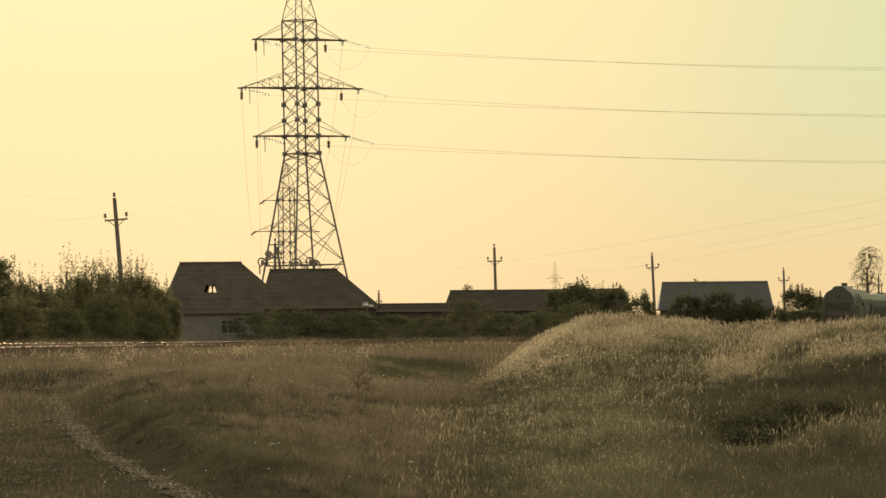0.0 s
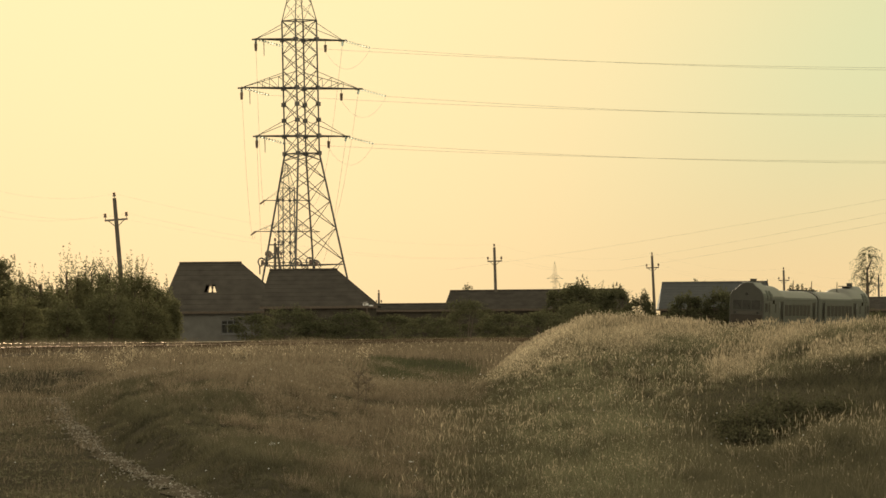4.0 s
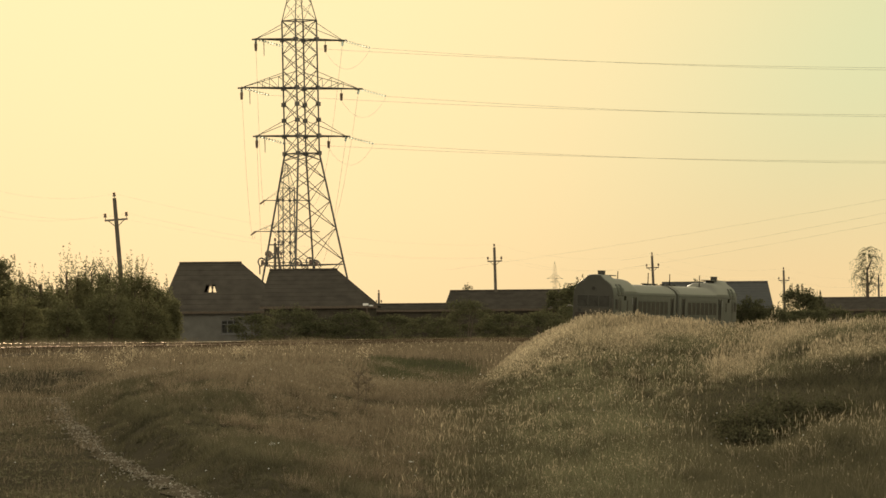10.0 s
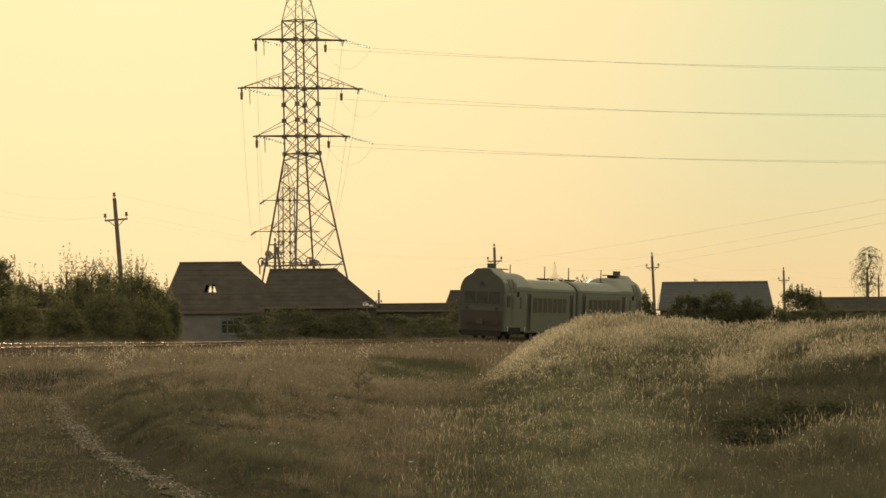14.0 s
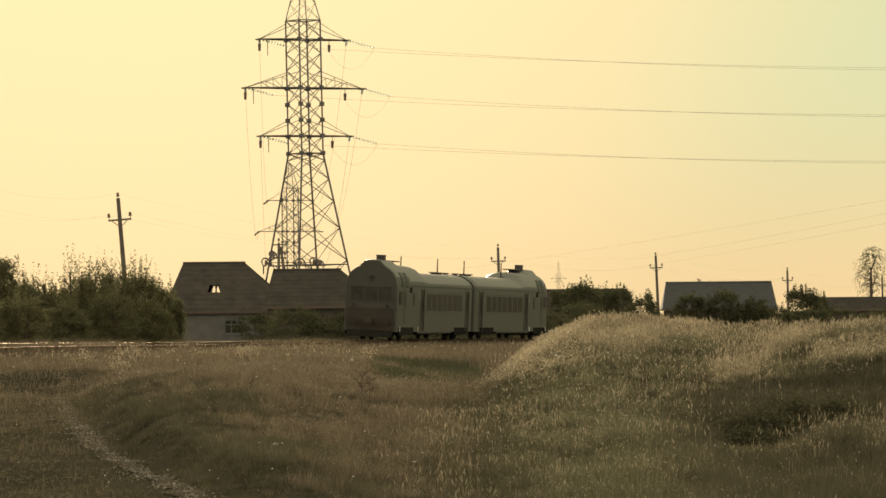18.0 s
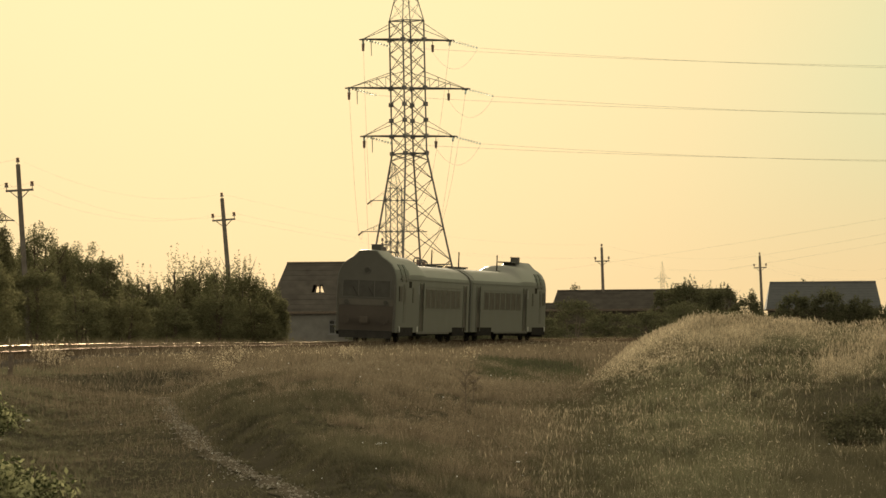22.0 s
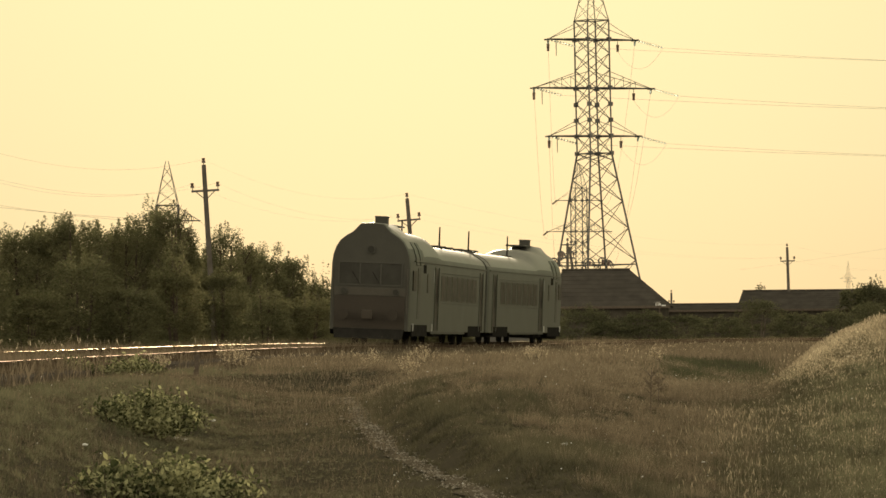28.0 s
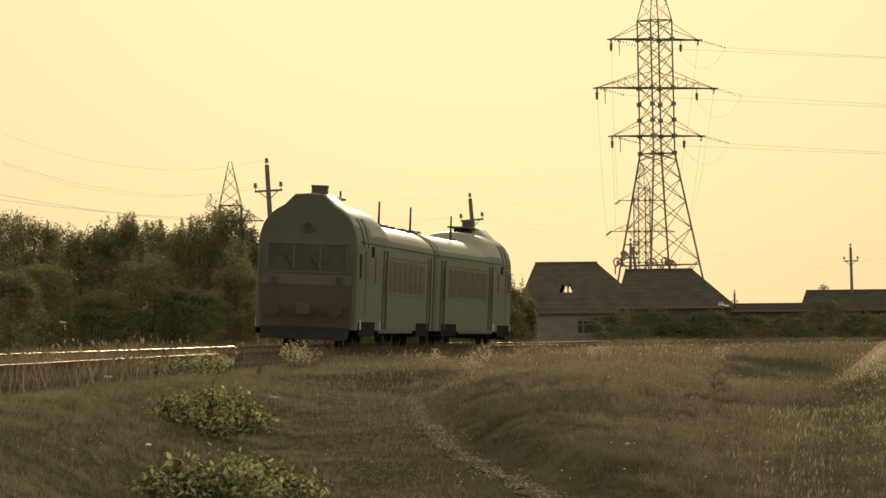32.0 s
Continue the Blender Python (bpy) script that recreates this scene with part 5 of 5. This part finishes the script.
    lx, ly = np.interp(s, RAIL_S, LINE_XY[:, 0]), np.interp(s, RAIL_S, LINE_XY[:, 1])
    hd = np.interp(s, RAIL_S, [h for p, h in LINE])
    x, y = lx + np.cos(hd) * o, ly - np.sin(hd) * o
    t = tufted(x, y * .5, 73)
    keep = (np.abs(np.abs(o) - .76) > .05) & (share(n) < .15 + t) & (np.abs(o) < 1.6)
    x, y, t = x[keep], y[keep], t[keep]
    blades("track_weeds", x, y, (.46 + .2 * t) * np.where(y < 135, .84, 1), .016, rng, STRAW_DULL, .3, 0, None, "low weeds growing between the rails", "weeds")
    # the grass between the ditch and the line
    x, y = scatter(rng, 170000, 108, 290, -6.5, 3.2, .9)
    t = tufted(x * .6, y * .5, 63)
    u = x / y * 100
    ditch_dim = ditch_shade(x, y)
    dimmed = share(len(x)) < 1.5 * ditch_dim
    blades("ditch_grass", x[dimmed], y[dimmed], .08 + .12 * t[dimmed], .02, rng, SHADE_GREEN, .3, 0, None, "short green grass darkened for shade in the ditch")
    x, y, t = x[~dimmed], y[~dimmed], t[~dimmed]
    blades("meadow_grass", x, y, .1 + .28 * t, .026, rng, STRAW_DULL, .25, .04 * t, STRAW_PALE, "brown meadow grass beyond the ditch")
    # the rough strip before the village
    x, y = scatter(rng, 60000, 250, 420, -8.5, 9.5, 1.0)
    blades("village_verge_grass", x, y, .25 + .3 * patchy(x * .4, y * .2), .06, rng, STRAW_DULL, .2, 0, None, "rough grass before the village")


FLUFF_DULL = leafage("dull_seed_heads", (.17, .145, .1), (.36, .3, .21), .5)
# grass green darkened for the shade in the ditch
SHADE_GREEN = leafage("damp_green_grass", (.05, .054, .028), (.105, .105, .06), .3)
PLUME = leafage("plume_heads", (.17, .14, .093), (.5, .415, .285), .58)
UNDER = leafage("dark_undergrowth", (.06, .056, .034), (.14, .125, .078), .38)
STRAW_DULL = leafage("withered_grass", (.095, .075, .05), (.24, .19, .128), .42)
build_grass()


# ---------- the trodden path ----------
def build_path():
    rng = np.random.default_rng(5)
    ys = np.arange(34, 90, .35)
    vs, fs = [], []
    for i, yy in enumerate(ys):
        cx = float(np.interp(yy, PATH_Y, PATH_X))
        wl = (.13 if yy < 56 else .17) + .05 * rng.normal()
        wr = (.13 if yy < 56 else .16) + .05 * rng.normal()
        for o in (-wl, -wl * .5, 0, wr * .5, wr):
            vs.append((cx + o, yy, floor_z(cx + o, yy) + .012))
    for i in range(len(ys) - 1):
        for k in range(4):
            a = i * 5 + k
            fs.append((a, a + 1, a + 6, a + 5))
    tagged(sheet("path", vs, fs, PATHDUST, smooth=True), "narrow trodden sandy footpath", "path", kind="structure")
    # loose stones on it
    n = 1700
    yy = rng.uniform(36, 84, n)
    xx = np.interp(yy, PATH_Y, PATH_X) + rng.normal(size=n) * .13
    zz = ground_at(xx, yy) + .015
    vs, fs = [], []
    for i in range(n):
        r = rng.uniform(.005, .017)
        k = len(vs)
        for q in ((r, 0, 0), (0, r, 0), (-r, 0, 0), (0, -r, 0), (0, 0, r * .8), (0, 0, -r * .8)):
            vs.append((xx[i] + q[0] * rng.uniform(.7, 1.2), yy[i] + q[1], zz[i] + q[2]))
        for a, b in ((0, 1), (1, 2), (2, 3), (3, 0)):
            fs.append((k + a, k + b, k + 4))
            fs.append((k + b, k + a, k + 5))
    tagged(sheet("path_stones", vs, fs, PEBBLE), "small pale stones strewn on the path", "stones", kind="stuff")


build_path()


# ---------- weeds with broad leaves ----------
def build_weed(x, y, wide, tall, seed, n_leaf, leaf, label="low bushy weed with broad green leaves", material=None):
    rng = np.random.default_rng(seed)
    t = tagged(empty("bush", Matrix.Translation((x, y, floor_z(x, y) - .02))), label, "bush", group="broad-leaved weeds")
    bm = B()
    c, w = [], wide / 2
    for k in range(46):
        a, r = rng.uniform(0, 6.28), rng.uniform(.05, 1) ** .55 * w
        hh = tall * (1 - .55 * (r / w) ** 2) * rng.uniform(.65, 1.12)
        foot = Vector((math.cos(a) * r * .45, math.sin(a) * r * .45, 0))
        tip = Vector((math.cos(a) * r, math.sin(a) * r, hh))
        rod(bm, foot, tip, .006, .003, 4, False)
        m = n_leaf // 46
        f = rng.uniform(.15, 1, m) ** .6
        p = np.array(foot)[None] * (1 - f[:, None]) + np.array(tip)[None] * f[:, None]
        c.append(p + rng.normal(size=(m, 3)) * (.035 + .03 * wide))
    part("stem_tangle", bm, BARK, t)["kind"] = "stuff"
    c = np.concatenate(c)
    c = c[c[:, 2] > .01]
    v, f = leaf_quads(c, leaf, rng, .5, .5)
    lv = sheet("foliage", v, f, material or LEAF_BUSH, t)
    lv["kind"] = "stuff"
    return t


def build_weeds():
    for i, (x, y, w, h, n, lf) in enumerate([(-6.72, 57, 1.32, .5, 4600, .066), (-4.93, 43.5, 1.5, .42, 5600, .064), (-10.55, 88, 1.2, .36, 1500, .07), (-11.7, 88, 1.2, .36, 2600, .06),
                                             (-6.8, 62.5, .7, .24, 500, .06), (-5.35, 43, .8, .3, 900, .07)]):
        build_weed(x, y, w, h, 40 + i, n, lf)
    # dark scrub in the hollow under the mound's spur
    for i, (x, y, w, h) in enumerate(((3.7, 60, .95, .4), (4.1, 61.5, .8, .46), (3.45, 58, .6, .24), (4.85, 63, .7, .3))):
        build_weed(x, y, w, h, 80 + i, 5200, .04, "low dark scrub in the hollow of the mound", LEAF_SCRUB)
    # an old stake
    x, y = -9.84, 92
    st = tagged(empty("wooden_stake", Matrix.Translation((x, y, floor_z(x, y) - .05))), "short dark weathered wooden stake in the grass", "stake")
    part("stake_shaft", rod(B(), (0, 0, 0), (.02, 0, .42), .05, .04, 8), BARK, st)
    part("stake_cap", rod(B(), (.02, 0, .38), (.02, 0, .44), .062, .05, 8), BARK, st)
    # tall pale weed clumps before the line
    for i, (x, y, h) in enumerate(((-6.20, 96, .5), (-4.42, 112, .42), (-10.38, 104, .6), (-10.53, 108, .45), (-8.62, 120, .5), (-7.27, 118, .5), (-11.43, 100, .4), (-2.09, 130, .45))):
        rng = np.random.default_rng(60 + i)
        w = tagged(empty("dry_weed", Matrix.Translation((x, y, floor_z(x, y) - .02))), "airy clump of tall pale dead weeds", "weed", group="dead weed clumps")
        bm, c = B(), []
        for k in range(26):
            a, r = rng.uniform(0, 6.28), rng.uniform(0, .22)
            tip = Vector((math.cos(a) * r * 1.6, math.sin(a) * r * 1.6, h * rng.uniform(.6, 1.1)))
            rod(bm, (math.cos(a) * r * .5, math.sin(a) * r * .5, 0), tip, .006, .003, 4, False)
            f = rng.uniform(.45, 1.05, 22)
            c.append(np.array(tip)[None] * f[:, None] + rng.normal(size=(22, 3)) * .03)
        part("stem_tangle", bm, BARK, w)["kind"] = "stuff"
        v, f = leaf_quads(np.concatenate(c), .035, rng, 0, .5)
        sheet("dry_foliage", v, f, STRAW_PALE, w)["kind"] = "stuff"
    # tall dry weed stems in the hollow
    rng = np.random.default_rng(3)
    for x, y, h in ((-1.12, 66, .62), (-1.05, 68, .5)):
        w = tagged(empty("dry_weed", Matrix.Translation((x, y, floor_z(x, y) - .02))), "tall dead weed stalk with a ragged head", "weed", group="dead weed stalks")
        bm = rod(B(), (0, 0, 0), (.02, 0, h), .007, .004, 5)
        for k in range(12):
            z = h * rng.uniform(.45, .98)
            a = rng.uniform(0, 6.28)
            rod(bm, (.01, 0, z), (.01 + math.cos(a) * .12, math.sin(a) * .12, z + .1), .005, .002, 4, False)
        part("stalk", bm, BARK, w)
        c = np.stack([rng.normal(size=90) * .09, rng.normal(size=90) * .09, h * rng.uniform(.6, 1.05, 90)], 1)
        v, f = leaf_quads(c, .05, rng, 0, .5)
        sheet("dry_foliage", v, f, STRAW_DULL, w)["kind"] = "stuff"
    # tiny white specks that paint glints on the stalks and on the ground
    rng = np.random.default_rng(11)
    n = 150
    y = rng.uniform(42, 112, n)
    x = rng.uniform(-15.5, 8.6, n) / 100 * y
    z = ground_at(x, y) + rng.uniform(.02, .22, n)
    ring = np.array([(math.cos(k * 1.0472), math.sin(k * 1.0472) * .8, 0) for k in range(6)] + [(0, 0, .75), (0, 0, -.6)])
    v = ring[None] * (rng.uniform(.007, .014, n) * np.clip(y / 75, .7, 1.3))[:, None, None] + np.stack([x, y, z], 1)[:, None]
    f = np.array([(k, (k + 1) % 6, 6) for k in range(6)] + [((k + 1) % 6, k, 7) for k in range(6)])
    f = (f[None] + 8 * np.arange(n)[:, None, None]).reshape(-1, 3)
    tagged(sheet("snail_shells", v.reshape(-1, 3), f, LITTER), "tiny white specks that paint glints in the grass", "shells", kind="stuff")
    # scraps of litter
    for x, y, r in ((-6.46, 50, .045), (-6.84, 66, .05), (-10.88, 80, .06), (-10.50, 72, .05), (-1.73, 51, .05), (-2.71, 84, .045), (-0.33, 50, .03), (-5.64, 82, .05)):
        bm = B()
        bmesh.ops.create_icosphere(bm, subdivisions=2, radius=r * .7)
        for v in bm.verts:
            v.co *= 1 + .5 * noise.noise(v.co * 40 + Vector((x, y, 0)))
            v.co.z *= .4
        ob = part("litter_scrap", bm, LITTER)
        ob.location = (x, y, floor_z(x, y) + r * .3 + .03)
        tagged(ob, "crumpled pale scrap of litter in the grass", "litter", group="litter scraps")


build_weeds()


# ---------- a small grey bird ----------
def build_bird(label, plumage, size, group=""):
    b = tagged(empty("bird"), label, "bird", group=group)
    bm = B()
    bmesh.ops.create_uvsphere(bm, u_segments=12, v_segments=8, radius=1.0, matrix=Matrix.Diagonal((.11, .045, .045, 1)))
    part("body", bm, plumage, b, smooth=True)
    bm = B()
    bmesh.ops.create_uvsphere(bm, u_segments=10, v_segments=7, radius=.032, matrix=Matrix.Translation((.11, 0, .025)))
    rod(bm, (.135, 0, .025), (.17, 0, .018), .009, .001, 5)
    part("head", bm, plumage, b, smooth=True)
    part("tail", prism(B(), [(-.08, -.015, 0), (-.2, -.04, .005), (-.2, .04, .005), (-.08, .015, 0)], (0, 0, .008)), plumage, b)
    wings = []
    for s in (-1, 1):
        w = part("wing", prism(B(), [(.06, 0, 0), (.05, s * .1, .01), (-.02, s * .2, .0), (-.06, s * .09, 0), (-.06, 0, 0)], (0, 0, .007)), plumage, b, "pointed wing")
        w.location = (.01, s * .035, .02)
        wings.append(w)
    for ob in b.children:
        ob.data.transform(Matrix.Scale(size, 4))
        ob.location = ob.location * size
    return b, wings


FEATHER = surface("grey_feathers", (.16, .14, .11), (.34, .31, .26), 20, .8, 0, .2)
# pale undersides, with the sunlight on them put into the colour
LIT_FEATHER = surface("pale_feathers", (.34, .31, .26), (.6, .55, .47), 20, .8, 0, .2)
bird, bird_wings = build_bird("small grey-brown bird that flies up from the boards", FEATHER, 1.55)
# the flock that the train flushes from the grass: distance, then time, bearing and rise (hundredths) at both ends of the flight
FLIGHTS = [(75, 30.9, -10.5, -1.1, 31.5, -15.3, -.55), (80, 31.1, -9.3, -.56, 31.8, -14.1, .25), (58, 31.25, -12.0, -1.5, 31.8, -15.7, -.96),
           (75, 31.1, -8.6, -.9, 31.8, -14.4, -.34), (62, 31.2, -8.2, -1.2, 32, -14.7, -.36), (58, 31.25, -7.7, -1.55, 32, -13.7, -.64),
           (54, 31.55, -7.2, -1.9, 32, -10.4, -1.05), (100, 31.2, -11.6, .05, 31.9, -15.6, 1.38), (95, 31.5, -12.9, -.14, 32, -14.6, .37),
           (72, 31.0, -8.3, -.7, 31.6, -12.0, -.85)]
flock = [build_bird("small sparrow in pale sunlit colour that flies low over the grass", LIT_FEATHER, .32 if f[0] < 70 else .44, "flushed sparrows") for f in FLIGHTS]


def build_butterfly():
    b = tagged(empty("butterfly"), "small white butterfly that flutters over the grass", "butterfly", group="butterflies")
    part("body", rod(B(), (-.014, 0, 0), (.014, 0, 0), .003, .002, 6), BARK, b)
    wings = []
    for s in (-1, 1):
        w = part("wing", prism(B(), [(.016, 0, 0), (.024, s * .03, 0), (.004, s * .04, 0), (-.016, s * .03, 0), (-.012, 0, 0)], (0, 0, .0015)), LITTER, b)
        w.location = (0, s * .002, .002)
        wings.append(w)
    return b, wings


BUTTERFLIES = [(70, ((16.5, -3.39, .09), (16.9, -3.08, .29), (17.1, -2.83, .38), (17.3, -2.5, .47), (17.7, -1.88, .42))),
               (66, ((17.8, 2.9, -.34), (18.0, 2.16, -.38), (18.2, 1.25, -.47), (18.3, .83, -.51), (18.6, -.12, -.71)))]
butterflies = [build_butterfly() for f in BUTTERFLIES]


# ---------- what moves ----------
def train_at(t):
    """Where the coupling between the cars stands on the line."""
    r = 9.7816 * (16 - t) + .0329 * (16 - t) ** 2 / 2 + 22.2 - 1.25 * math.exp(-((t - 17.5) / 3) ** 2) - .4 * math.exp(-((t - 10) / 4) ** 2)
    return float(np.interp(r, CURVE_R, CURVE_S))


def motions():
    """The two railcars follow the line, from the far right to the near left."""
    rows = [[], []]
    for i in range(65):
        t = i * .5
        for k, (ahead, mid) in enumerate(((1, train_at(t) - 12.9), (-1, train_at(t) + 12.9))):
            a, b = rail_line(mid - 8.6)[0], rail_line(mid + 8.6)[0]
            c, d = (a + b) / 2, (b - a).normalized()
            side = Vector((0, 0, 1)).cross(d)
            up0 = d.cross(side)
            lean = radians(LEAN)
            right = Vector((d.y, -d.x, 0)).normalized()
            up = (up0 * math.cos(lean) + right * math.sin(lean)).normalized()
            x = d * ahead
            y = up.cross(x).normalized()
            m = Matrix((x, y, up)).transposed().to_4x4()
            nose = c - x * 12.5
            rows[k].append((t, Matrix.Translation(nose) @ m))
    walk(lead, rows[0])
    walk(trail, rows[1])
    # the bird leaves the boards, rises over the roofs, turns and comes back
    flight = [(0, -5.67, 2.70, 0), (8.5, -5.67, 2.70, 0), (8.7, -5.30, 2.54, 0), (8.9, -3.98, 3.02, 0), (9.0, -2.75, 3.99, 0),
              (9.2, -0.37, 4.67, 0), (9.4, 2.18, 4.73, 0), (9.6, 5.17, 4.83, 0), (9.7, 6.45, 4.45, -20),
              (9.8, 7.88, 3.82, -50), (9.9, 8.87, 3.07, -90), (10.0, 9.24, 2.37, -120), (10.2, 8.46, 2.09, -170),
              (10.4, 7.10, 2.22, -180), (10.6, 3.86, 2.74, -180), (10.9, -0.57, 2.74, -190), (11.2, -3.86, 2.61, -220),
              (11.5, -5.42, 2.58, -280), (11.8, -5.67, 2.70, -345), (12.2, -5.67, 2.70, -360), (32, -5.67, 2.70, -360)]
    walk(bird, [(t, Matrix.Translation((x, 368, z)) @ Matrix.Rotation(radians(a), 4, "Z")) for t, x, z, a in flight])
    for s, w in zip((-1, 1), bird_wings):
        at = w.location.copy()
        fold = Matrix.Translation(at) @ Matrix.Rotation(radians(-70 * s), 4, "X")
        beats = [(0, fold), (8.5, fold)]
        for i in range(34):
            beats.append((8.55 + i * .09, Matrix.Translation(at) @ Matrix.Rotation(radians((38 if i % 2 else -28) * s), 4, "X")))
        walk(w, beats + [(11.75, fold), (32, fold)])
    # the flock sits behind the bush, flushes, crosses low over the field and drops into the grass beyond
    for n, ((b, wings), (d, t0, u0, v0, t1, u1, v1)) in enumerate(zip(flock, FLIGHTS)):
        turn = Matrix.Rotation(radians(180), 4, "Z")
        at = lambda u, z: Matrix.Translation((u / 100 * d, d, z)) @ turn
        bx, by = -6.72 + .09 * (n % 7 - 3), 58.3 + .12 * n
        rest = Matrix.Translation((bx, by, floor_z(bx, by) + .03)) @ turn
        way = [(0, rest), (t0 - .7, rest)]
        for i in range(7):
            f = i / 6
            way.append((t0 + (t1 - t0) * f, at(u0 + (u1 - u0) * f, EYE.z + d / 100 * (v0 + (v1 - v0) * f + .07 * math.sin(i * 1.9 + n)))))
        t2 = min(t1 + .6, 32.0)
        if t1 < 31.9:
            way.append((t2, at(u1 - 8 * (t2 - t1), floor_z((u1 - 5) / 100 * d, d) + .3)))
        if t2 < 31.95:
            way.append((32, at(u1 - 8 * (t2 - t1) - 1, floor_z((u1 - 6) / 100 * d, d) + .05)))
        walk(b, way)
        for s, w in zip((-1, 1), wings):
            place = Matrix.Translation(w.location.copy())
            fold = place @ Matrix.Rotation(radians(-70 * s), 4, "X")
            beats = [(0, fold), (t0 - .7, fold)]
            t, i = t0 - .6, n
            while t < 31.95:
                beats.append((t, place @ Matrix.Rotation(radians((42 if i % 2 else -34) * s), 4, "X")))
                t, i = t + .1, i + 1
            walk(w, beats + [(32, place)])
    for n, ((b, wings), (d, way)) in enumerate(zip(butterflies, BUTTERFLIES)):
        heading = Matrix.Rotation(radians(180 if way[0][1] > way[-1][1] else 0), 4, "Z")
        spot = lambda u, v: Matrix.Translation((u / 100 * d, d, EYE.z + v / 100 * d)) @ heading
        sit = [Matrix.Translation((u / 100 * d, d, floor_z(u / 100 * d, d) + .03)) @ heading for u in (way[0][1], way[-1][1])]
        walk(b, [(0, sit[0]), (way[0][0] - .5, sit[0])] + [(t, spot(u, v)) for t, u, v in way] + [(way[-1][0] + .6, sit[1]), (32, sit[1])])
        for s, w in zip((-1, 1), wings):
            place = Matrix.Translation(w.location.copy())
            beats = [(0, place), (way[0][0] - .5, place)]
            t, i = way[0][0] - .4, 0
            while t < way[-1][0] + .5:
                beats.append((t, place @ Matrix.Rotation(radians((55 if i % 2 else -20) * s), 4, "X")))
                t, i = t + .1, i + 1
            walk(w, beats + [(way[-1][0] + .6, place), (32, place)])
    # the wheels roll with the way gone: each row turns them by less than a quarter
    for k, w in enumerate(WHEELS):
        ahead = 1 if k < len(WHEELS) // 2 else -1
        at, turns = w.location.copy(), []
        for i in range(481):
            t = i / 15
            gone = train_at(0) - train_at(t)
            turns.append((t, Matrix.Translation(at) @ Matrix.Rotation(-ahead * gone / .475, 4, "Y")))
        walk(w, turns)


motions()
